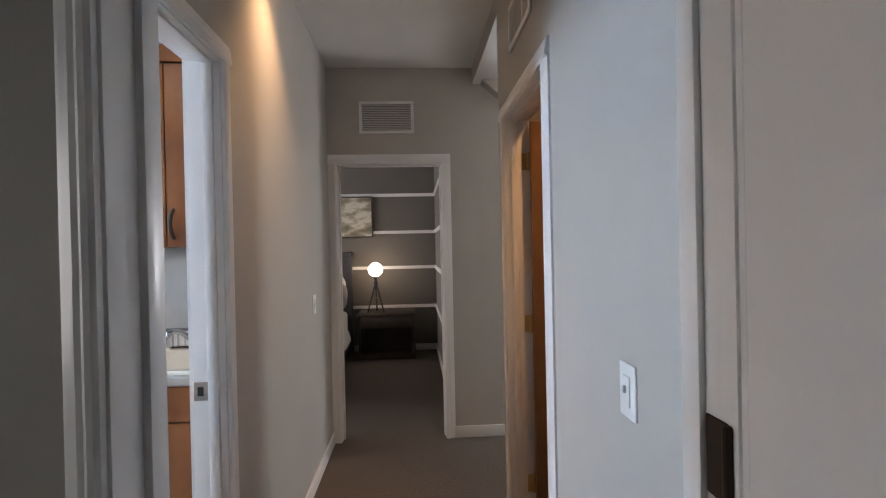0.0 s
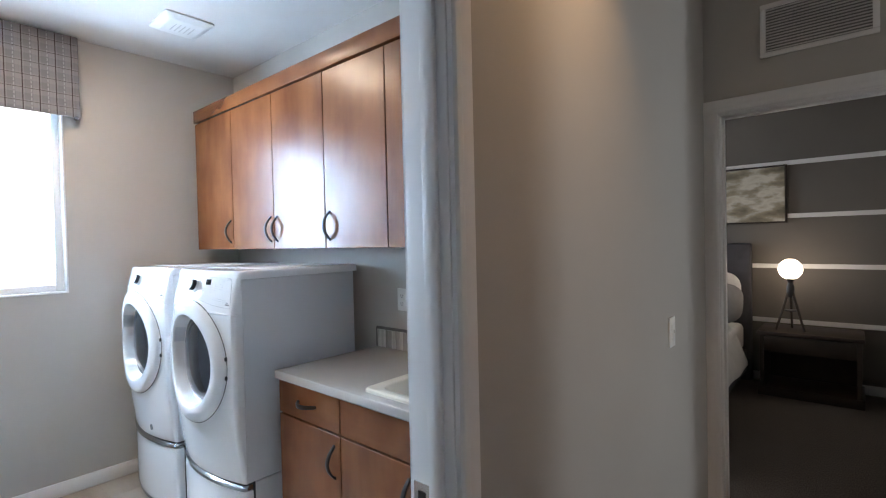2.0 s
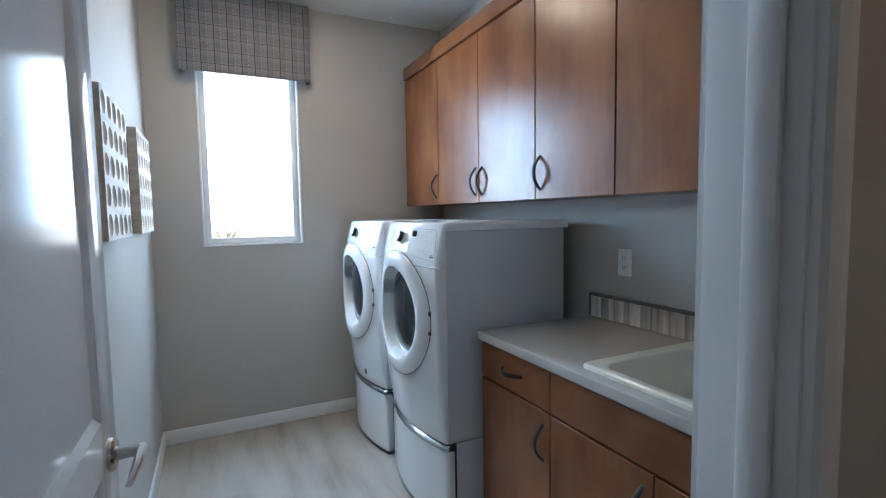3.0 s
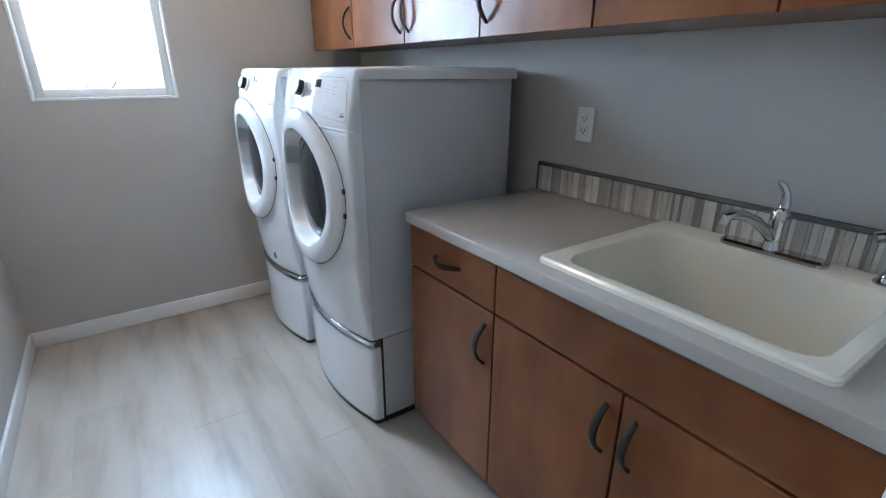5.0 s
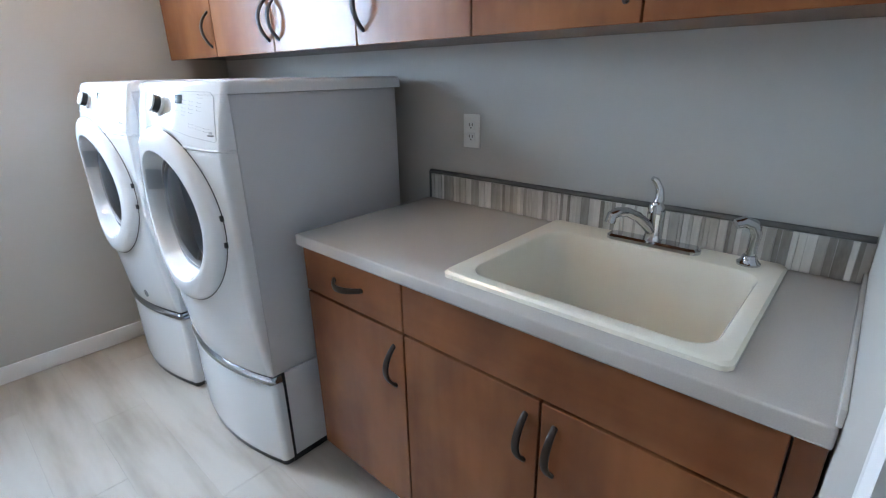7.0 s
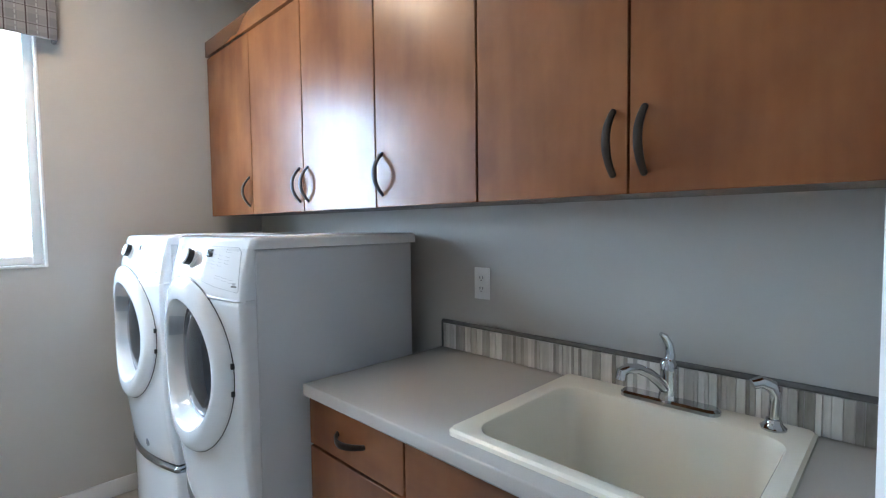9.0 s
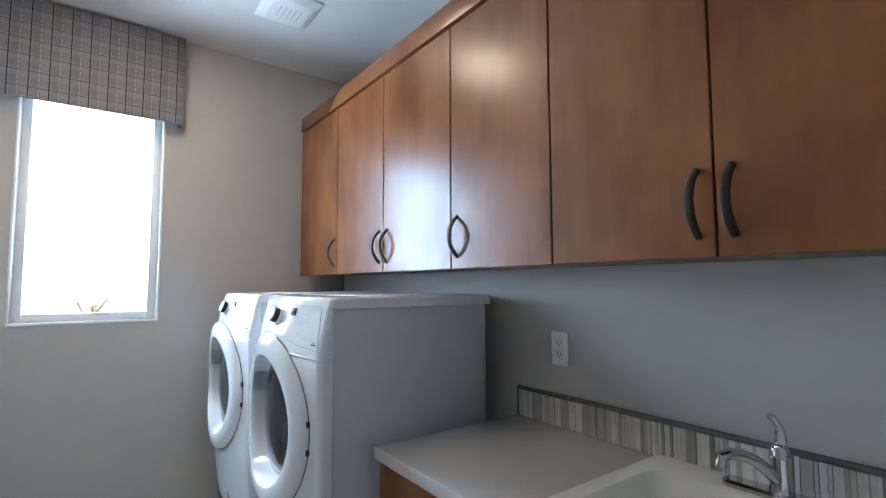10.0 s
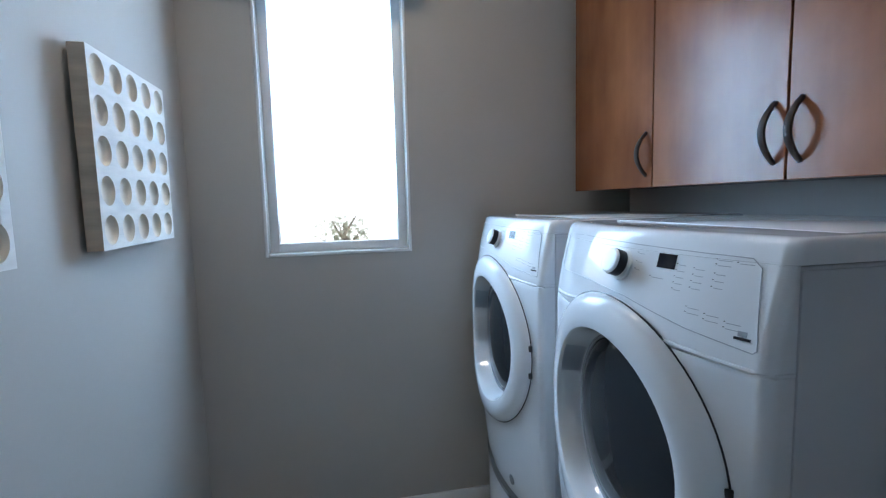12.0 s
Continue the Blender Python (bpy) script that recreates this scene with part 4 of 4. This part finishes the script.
# ---- laundry room: wall art ----
dish = bmesh.new()
steps = [(0.0357, -0.0003), (0.0340, -0.006), (0.029, -0.010), (0.021, -0.0125), (0.010, -0.0135)]
rows = [[dish.verts.new((r * math.cos(2 * math.pi * k / 24), h, r * math.sin(2 * math.pi * k / 24))) for k in range(24)] for r, h in steps]
for a, b in zip(rows, rows[1:]):
    for k in range(24):
        dish.faces.new((a[k], b[k], b[(k + 1) % 24], a[(k + 1) % 24]))
dish.faces.new(rows[-1])
bmesh.ops.recalc_face_normals(dish, faces=dish.faces)
if sum(f.normal.y for f in dish.faces) < 0:
    bmesh.ops.reverse_faces(dish, faces=dish.faces)
recess_mesh = bpy.data.meshes.new("recess")
dish.to_mesh(recess_mesh)
dish.free()
recess_mesh.materials.append(CREAMWOOD)
for p in recess_mesh.polygons:
    p.use_smooth = True


def art_panel(cx, label):
    """A square panel of five by five round recesses hung on the wall at y = LY0."""
    root = empty("art_panel", (cx, LY0, 1.553), label, "wall art", "pierced art panels")
    n, size, r = 5, 0.466, 0.0355
    cell = size / n
    front = bmesh.new()
    edge = bmesh.new()
    yb, yf = 0.012, 0.048
    for i in range(n):
        for j in range(n):
            ox, oz = -size / 2 + cell * (i + 0.5), -size / 2 + cell * (j + 0.5)
            sq, ci = [], []
            for k in range(24):
                a = 2 * math.pi * k / 24
                c, w = math.cos(a), math.sin(a)
                m = cell / 2 / max(abs(c), abs(w))
                sq.append(front.verts.new((ox + c * m, yf, oz + w * m)))
                ci.append(front.verts.new((ox + c * r, yf, oz + w * r)))
            for k in range(24):
                q = (k + 1) % 24
                front.faces.new((sq[k], sq[q], ci[q], ci[k]))
            hole = new("recess", recess_mesh)
            hole.parent, hole.location = root, (ox, yf, oz)
    bmesh.ops.remove_doubles(front, verts=front.verts, dist=0.0002)
    h = size / 2
    for a, b in (((-h, -h), (h, -h)), ((h, -h), (h, h)), ((h, h), (-h, h)), ((-h, h), (-h, -h))):
        v = [edge.verts.new((x, y, z)) for (x, z), y in ((a, yf - 0.0005), (b, yf - 0.0005), (b, yb), (a, yb))]
        edge.faces.new(v)
    edge.faces.new([edge.verts.new((x, yb, z)) for x, z in ((-h, -h), (h, -h), (h, h), (-h, h))])
    part("edge", edge, RAWWOOD, root, "tan bare-wood edges")
    part("face", front, WHITEWASH, root, "whitewashed wood face")
    part("hanging_cleat", boxes((-h + 0.03, h - 0.03, 0.0005, 0.0115, -h + 0.03, h - 0.03)), DARKWOOD, root)


art_panel(-2.517, "whitewashed wood panel with round holes near the window")
art_panel(-1.750, "whitewashed wood panel with round holes near the door")


# ---- laundry room: ceiling fittings ----
def exhaust_fan(x, y):
    root = empty("exhaust_fan", (x, y, H), "white square exhaust fan cover on the ceiling", "ceiling fan vent")
    part("cover", loft([(rounded_rect(-0.14, 0.14, -0.13, 0.13, 0.02), -0.001), (rounded_rect(-0.14, 0.14, -0.13, 0.13, 0.02), -0.008), (rounded_rect(-0.105, 0.105, -0.095, 0.095, 0.03), -0.026), (rounded_rect(-0.095, 0.095, -0.085, 0.085, 0.028), -0.027)]), PLASTIC, root, smooth=True)
    for k in range(5):
        # Faint slot lines drawn as shade in the greyed grille paint.
        part("slot", boxes((-0.05, 0.05, -0.05 + 0.024 * k, -0.044 + 0.024 * k, -0.0282, -0.0262)), GRILLE, root)


exhaust_fan(-2.43, 2.25)
lamp = empty("ceiling_light", (-2.27, 1.64, H), "white flush ceiling light with a lit lens", "ceiling light")
part("housing", boxes((-0.15, 0.15, -0.13, 0.13, -0.03, -0.001), bevel=0.004), PLASTIC, lamp, smooth=True)
part("lens", boxes((-0.13, 0.13, -0.11, 0.11, -0.042, -0.0305), bevel=0.004), LAMPFACE, lamp, "lit lens", smooth=True)


# ---- hall ----
def air_grille(name, at, turn, width, height, label, bars):
    root = empty(name, at, label, "air vent")
    root.rotation_euler = (0, 0, radians(turn))
    w, h, t = width / 2, height / 2, 0.022
    # Backing coloured dark in place of the shade inside the vent.
    part("backing", boxes((-w + 0.005, w - 0.005, -0.002, -0.0005, -h + 0.005, h - 0.005)), GRILLE_DARK, root)
    for s in ((-w, w, -h, -h + t), (-w, w, h - t, h), (-w, -w + t, -h + t, h - t), (w - t, w, -h + t, h - t)):
        part("frame", boxes((s[0], s[1], -0.012, -0.002, s[2], s[3]), bevel=0.003), TRIM, root, smooth=True)
    n = int((height - 2 * t) / 0.0125)
    slat = None
    for k in range(n):
        z = -h + t + (k + 0.5) * (height - 2 * t) / n
        if slat is None:
            slat = part("slat", boxes((-w + t, w - t, -0.009, -0.0035, -0.0026, 0.0026)), GRILLE, root)
            slat.location.z = z
        else:
            o = new("slat", slat.data)
            o.parent, o.location = root, (0, 0, z)
    for k in range(1, bars):
        x = -w + k * width / bars
        part("mullion", boxes((x - 0.006, x + 0.006, -0.0105, -0.0025, -h + t, h - t)), TRIM, root)


air_grille("return_air_grille", (0.363, FY, 2.374), 0, 0.40, 0.236, "white return-air grille above the bedroom door", 1)
air_grille("supply_air_grille", (HX1, 2.145, 2.385), -90, 0.38, 0.20, "white air grille above the side door", 3)


def downlight(x, y, label, power, color=WARM, cone=108):
    root = empty("downlight", (x, y, H), label, "recessed light")
    part("trim_ring", lathe([(0.085, -0.0005), (0.085, -0.006), (0.066, -0.009), (0.062, -0.004), (0.062, -0.0005)], 32), PLASTIC, root, smooth=True)
    part("lens", lathe([(0.061, -0.001), (0.061, -0.004), (0.0, -0.0045)], 32), DOWNGLOW, root, "lit warm lens")
    lamp = new("downlight_beam", bpy.data.lights.new("downlight_beam", "SPOT"))
    lamp.data.energy, lamp.data.color, lamp.data.spot_size, lamp.data.spot_blend, lamp.data.shadow_soft_size = power, color, radians(cone), 1.0, 0.05
    lamp.matrix_world = look((x, y, H - 0.012), (x, y, 0))


downlight(0.10, 2.28, "lit recessed ceiling downlight in the hall", 46, cone=92)
downlight(1.95, 6.35, "lit recessed ceiling downlight in the great room", 20)
downlight(1.55, 2.05, "lit recessed ceiling downlight in the side room", 58, (1.0, 0.56, 0.26))


# ---- bedroom beyond the hall ----
for z in (0.61, 1.145, 1.63, 2.14):
    structure(box("trim", -3.5, 0.84, 6.782, 6.7995, z - 0.021, z + 0.021, TRIM), "white horizontal batten stripe", "wall trim")
    structure(box("trim", 0.822, 0.8395, FY + 0.16, 6.78, z - 0.021, z + 0.021, TRIM), "white horizontal batten stripe", "wall trim")


def nightstand():
    root = empty("nightstand", (0.17, 6.52, 0), "dark espresso wood nightstand with an open shelf", "nightstand")
    part("top", boxes((-0.37, 0.37, -0.25, 0.25, 0.545, 0.58), bevel=0.004), DARKWOOD, root, smooth=True)
    part("base", boxes((-0.37, 0.37, -0.25, 0.25, 0.0, 0.08), bevel=0.004), DARKWOOD, root, smooth=True)
    part("side", boxes((-0.35, -0.32, -0.24, 0.24, 0.08, 0.545)), DARKWOOD, root)
    part("side", boxes((0.32, 0.35, -0.24, 0.24, 0.08, 0.545)), DARKWOOD, root)
    part("back", boxes((-0.32, 0.32, 0.21, 0.23, 0.08, 0.545)), DARKWOOD, root)
    part("drawer_front", boxes((-0.318, 0.318, -0.245, -0.225, 0.40, 0.54), bevel=0.003), DARKWOOD, root, smooth=True)
    part("drawer_box", boxes((-0.318, 0.318, -0.224, 0.205, 0.40, 0.52)), DARKWOOD, root)


def tripod_lamp():
    root = empty("table_lamp", (0.035, 6.46, 0.58), "lit glass globe lamp on a dark tripod", "lamp")
    part("globe", lathe([(0.0005, -0.092)] + [(0.092 * math.sin(radians(a)), -0.092 * math.cos(radians(a))) for a in range(15, 180, 15)] + [(0.0005, 0.092)], 24, Matrix.Translation((0, 0, 0.555))), GLOBE, root, "lit glass globe", smooth=True)
    part("stem", lathe([(0.022, 0.30), (0.03, 0.33), (0.03, 0.40), (0.018, 0.43), (0.03, 0.455), (0.034, 0.47)], 16), DARKPLASTIC, root, smooth=True)
    for k in range(3):
        a = radians(90 + 120 * k)
        part("leg", tube([(0.02 * math.cos(a), 0.02 * math.sin(a), 0.34), (0.12 * math.cos(a), 0.12 * math.sin(a), 0.003)], [0.012, 0.009], 8), DARKWOOD, root)
    part("spreader", lathe([(0.05, 0.175), (0.055, 0.18), (0.05, 0.185)], 16), DARKPLASTIC, root, smooth=True)


def bed():
    root = empty("bed", (-1.10, 5.7, 0), "made bed with dark upholstered headboard and pale duvet", "bed")
    part("headboard", boxes((-0.86, 0.80, 0.98, 1.075, 0.0, 1.37), bevel=0.02, segments=3), HEADB, root, "charcoal upholstered headboard", smooth=True)
    part("frame", boxes((-0.8, 0.76, -1.05, 0.97, 0.1, 0.32), bevel=0.01), HEADB, root, smooth=True)
    for x in (-0.72, 0.68):
        for y in (-0.95, 0.9):
            part("leg", boxes((x - 0.03, x + 0.03, y - 0.03, y + 0.03, 0.0, 0.1)), DARKWOOD, root)
    part("mattress", boxes((-0.78, 0.74, -1.03, 0.97, 0.321, 0.58), bevel=0.05, segments=4), PILLOWMAT, root, smooth=True)
    bm = bmesh.new()
    bmesh.ops.create_grid(bm, x_segments=40, y_segments=40, size=1.0)
    for v in bm.verts:
        u, w = v.co.x, v.co.y
        drop = max(0.0, abs(u) - 0.86) * 2.4
        x = (0.80 * u if abs(u) < 0.86 else math.copysign(0.72 + (abs(u) - 0.86) * 0.9, u)) - 0.02
        y = -0.05 + 0.82 * w
        z = 0.625 - drop + 0.02 * math.sin(7 * u + 3 * w) * math.cos(5 * w)
        v.co = Vector((x, y - 0.2, z))
    bmesh.ops.solidify(bm, geom=bm.faces[:], thickness=0.035)
    part("duvet", bm, PILLOWMAT, root, "pale rumpled duvet", smooth=True)


def pillow(x, y, z, tilt, material, label, w=0.34, h=0.25):
    bm = bmesh.new()
    bmesh.ops.create_uvsphere(bm, u_segments=24, v_segments=14, radius=1.0)
    for v in bm.verts:
        c = v.co
        v.co = Vector((math.copysign(abs(c.x) ** 0.6, c.x) * w, c.y * 0.075 * (1.2 - 0.5 * abs(c.x)), math.copysign(abs(c.z) ** 0.6, c.z) * h))
    ob = link("pillow", bm, material, smooth=True)
    ob.matrix_basis = pose(x, y, z, tilt, 0, 0)
    tagged(ob, label, "pillow", "pillows on the bed")


nightstand()
tripod_lamp()
bed()
pillow(-0.70, 6.54, 0.86, -14, PILLOWMAT, "white pillow with dark piping against the headboard")
pillow(-0.64, 6.38, 0.80, -24, BEDDING, "grey pillow leaning on the white one", 0.32, 0.21)
pillow(-1.58, 6.54, 0.86, -14, PILLOWMAT, "white pillow against the headboard")
picture = empty("framed_picture", (-0.46, 6.8, 1.845), "framed abstract landscape in cream and brown", "picture")
part("canvas", boxes((-0.43, 0.43, -0.024, -0.004, -0.265, 0.265)), CANVAS, picture, "cream and brown abstract canvas")
for s in ((-0.45, 0.45, -0.28, -0.266), (-0.45, 0.45, 0.266, 0.28), (-0.45, -0.431, -0.266, 0.266), (0.431, 0.45, -0.266, 0.266)):
    part("frame", boxes((s[0], s[1], -0.038, -0.001, s[2], s[3]), bevel=0.002), DARKWOOD, picture)
outlet((0.8395, 5.35, 0.38), 90, "white outlet low on the bedroom wall")

# ---- great room beyond the opening ----
def great_room_window():
    root = structure(new("window_2"), "white framed window, bright outside", "window")
    t = 0.05
    part("window_frame", boxes((2.08, 2.08 + t, 7.23, 7.29, 1.26, 2.37), (3.1 - t, 3.1, 7.23, 7.29, 1.26, 2.37), (2.08 + t, 3.1 - t, 7.23, 7.29, 1.26, 1.26 + t), (2.08 + t, 3.1 - t, 7.23, 7.29, 2.37 - t, 2.37), (2.08 + t, 3.1 - t, 7.235, 7.285, 1.78, 1.82)), VINYL, root)
    p = part("pane", boxes((2.08 + t, 3.1 - t, 7.258, 7.262, 1.26 + t, 2.37 - t)), GLASS, root)
    p.visible_shadow = False


great_room_window()
curtain = empty("curtain", (1.98, 7.10, 0), "long taupe curtain panel on a dark rod", "curtain")
outline = [(-0.14 + 0.28 * i / 40, 0.03 * math.sin(i * 1.55) + 0.0) for i in range(41)]
part("cloth", extrude_outline(outline + [(x, y + 0.008) for x, y in reversed(outline)], (0.02, 2.62), "z"), CURTAIN, curtain, smooth=True)
part("rod", tube([(-0.2, 0, 2.64), (1.3, 0, 2.64)], 0.014, 10), DARKPLASTIC, curtain, "dark curtain rod", smooth=True)


def armchair(x, y):
    root = empty("armchair", (x, y, 0), "brown upholstered armchair by the wall", "armchair")
    part("seat", boxes((-0.36, 0.36, -0.30, 0.36, 0.2, 0.45), bevel=0.05, segments=4), SOFA, root, smooth=True)
    part("backrest", boxes((-0.40, 0.40, -0.42, -0.29, 0.2, 0.98), bevel=0.05, segments=4), SOFA, root, smooth=True)
    part("arm", boxes((-0.46, -0.365, -0.36, 0.36, 0.15, 0.62), bevel=0.035, segments=3), SOFA, root, smooth=True)
    part("arm", boxes((0.365, 0.46, -0.36, 0.36, 0.15, 0.62), bevel=0.035, segments=3), SOFA, root, smooth=True)
    for a in (-0.36, 0.36):
        for b in (-0.3, 0.3):
            part("leg", tube([(a, b, 0.0), (a, b, 0.2)], [0.014, 0.022], 8), DARKWOOD, root)


armchair(1.80, 4.85)
side_table = empty("side_table", (1.77, 5.8, 0), "dark wood side table beside the armchair", "table")
part("top", lathe([(0.24, 0.585), (0.25, 0.59), (0.25, 0.61), (0.24, 0.615)], 32), DARKWOOD, side_table, smooth=True)
part("post", lathe([(0.05, 0.02), (0.03, 0.06), (0.025, 0.55), (0.06, 0.584)], 20), DARKWOOD, side_table, smooth=True)
part("foot", lathe([(0.17, 0.0), (0.17, 0.012), (0.06, 0.025)], 28), DARKWOOD, side_table, smooth=True)
shade_lamp = empty("table_lamp", (1.77, 5.8, 0.615), "beige drum shade table lamp with a pale base", "lamp")
part("base", lathe([(0.075, 0.0), (0.08, 0.01), (0.06, 0.03), (0.085, 0.12), (0.08, 0.22), (0.03, 0.30), (0.012, 0.33), (0.012, 0.42)], 28), PLASTIC, shade_lamp, "pale ceramic lamp base", smooth=True)
part("shade", lathe([(0.215, 0.375), (0.19, 0.69), (0.187, 0.69), (0.212, 0.375)], 36, capped=False), SHADECLOTH, shade_lamp, "beige drum shade", smooth=True)
part("spider", boxes((-0.19, 0.19, -0.003, 0.003, 0.415, 0.42)), BRONZE, shade_lamp)
console = empty("console_table", (2.35, 6.9, 0), "dark wood console table under the window", "table")
part("top", boxes((-0.75, 0.75, -0.2, 0.2, 0.76, 0.80), bevel=0.004), DARKWOOD, console, smooth=True)
part("shelf", boxes((-0.72, 0.72, -0.18, 0.18, 0.16, 0.19)), DARKWOOD, console)
for a in (-0.7, 0.7):
    for b in (-0.16, 0.16):
        part("leg", boxes((a - 0.025, a + 0.025, b - 0.025, b + 0.025, 0.0, 0.76)), DARKWOOD, console)

# ---- outside ----
sky_card = structure(box("backdrop", -14.1, -14.0, -22, 26, -0.2, 26, SKYGLOW), "bright hazy sky beyond the yard", "sky")
sky_card = structure(box("backdrop", -20, 26, 24.0, 24.1, -0.2, 26, SKYGLOW), "bright hazy sky beyond the yard", "sky")


def tree(x, y, height, seed):
    rnd = random.Random(seed)
    root = empty("tree", (x, y, -0.2), "small desert tree outside the window, glare put into its pale colours", "tree")
    part("trunk", tube([(0, 0, 0), (0.03, 0.02, height * 0.3), (-0.02, 0.05, height * 0.6), (0.02, 0.02, height * 0.9)], [0.09, 0.07, 0.045, 0.015], 8), BARK, root)
    for k in range(7):
        a, z = k * 2.4, height * (0.35 + 0.07 * k)
        r = height * (0.32 - 0.02 * k)
        part("limb", tube([(0, 0.03, z), (r * 0.5 * math.cos(a), r * 0.5 * math.sin(a), z + 0.15), (r * math.cos(a), r * math.sin(a), z + 0.35)], [0.035, 0.022, 0.008], 6), BARK, root)
    verts, faces = [], []
    for k in range(300):
        a, u, w = rnd.uniform(0, 6.28), rnd.uniform(-1, 1), rnd.random() ** 0.45
        rr = height * 0.36 * w * (1 + 0.25 * math.sin(3 * a + 2 * u))
        c = Vector((rr * math.cos(a) * math.sqrt(1 - u * u), rr * math.sin(a) * math.sqrt(1 - u * u), height * 0.72 + height * 0.32 * u * w))
        d = Vector((rnd.uniform(-1, 1), rnd.uniform(-1, 1), rnd.uniform(-1, 1))).normalized()
        s = d.orthogonal() * 0.03
        i = len(verts)
        verts += [c - d * 0.06, c + s, c + d * 0.06, c - s]
        faces.append((i, i + 1, i + 2, i + 3))
    me = bpy.data.meshes.new("crown")
    me.from_pydata([tuple(v) for v in verts], [], faces)
    me.materials.append(LEAF)
    ob = new("crown", me)
    ob.parent = root


tree(-9.6, 1.50, 1.42, 4)

# ---- pieces: mosaic tiles and floor planks ----
rng = random.Random(11)


def mosaic_run(parent, start, end, across):
    """Upright mosaic sticks side by side; across: place of a stick from its two edges."""
    widths = {}
    p = start
    while p < end - 0.008:
        w = min(rng.choice((0.009, 0.012, 0.012, 0.016, 0.020, 0.026)), end - p)
        lift = rng.choice((0.0, 0.0015, 0.003))
        key = (round(w, 4), lift)
        if key not in widths:
            widths[key] = boxes((-w / 2 + 0.0007, w / 2 - 0.0007, -0.006 - lift, 0.0, 0.0, 0.0935), bevel=0.0)
            me = bpy.data.meshes.new("tile")
            bmesh.ops.recalc_face_normals(widths[key], faces=widths[key].faces)
            widths[key].to_mesh(me)
            widths[key].free()
            me.materials.append(MOSAIC)
            widths[key] = me
        o = new("tile", widths[key])
        o.parent = parent
        across(o, p + w / 2)
        p += w


def on_back(o, p):
    o.location = (p, 2.852, 0.9015)


mosaic_run(splash, -1.486, -0.192, on_back)

floor = structure(box("floor_laundry", WX, LX + 0.055, LY0, LY1, -0.02, -0.002, JOINT), "pale bleached wood-look tile plank floor", "floor")
row, y = 0, LY0
PW, PL = 0.1965, 1.2
while y < LY1 - 0.01:
    w = min(PW, LY1 - y)
    x = WX - (row * 0.43) % PL
    while x < LX + 0.055:
        a, b = max(x, WX), min(x + PL, LX + 0.055)
        if b - a > 0.03:
            me = bpy.data.meshes.new("plank")
            bm = boxes((a + 0.0006, b - 0.0006, y + 0.0006, y + w - 0.0006, -0.0018, 0.0), bevel=0.0005, segments=1)
            bmesh.ops.recalc_face_normals(bm, faces=bm.faces)
            bm.to_mesh(me)
            bm.free()
            me.materials.append(PLANK)
            o = new("plank", me)
            o.parent = floor
        x += PL
    y += PW
    row += 1
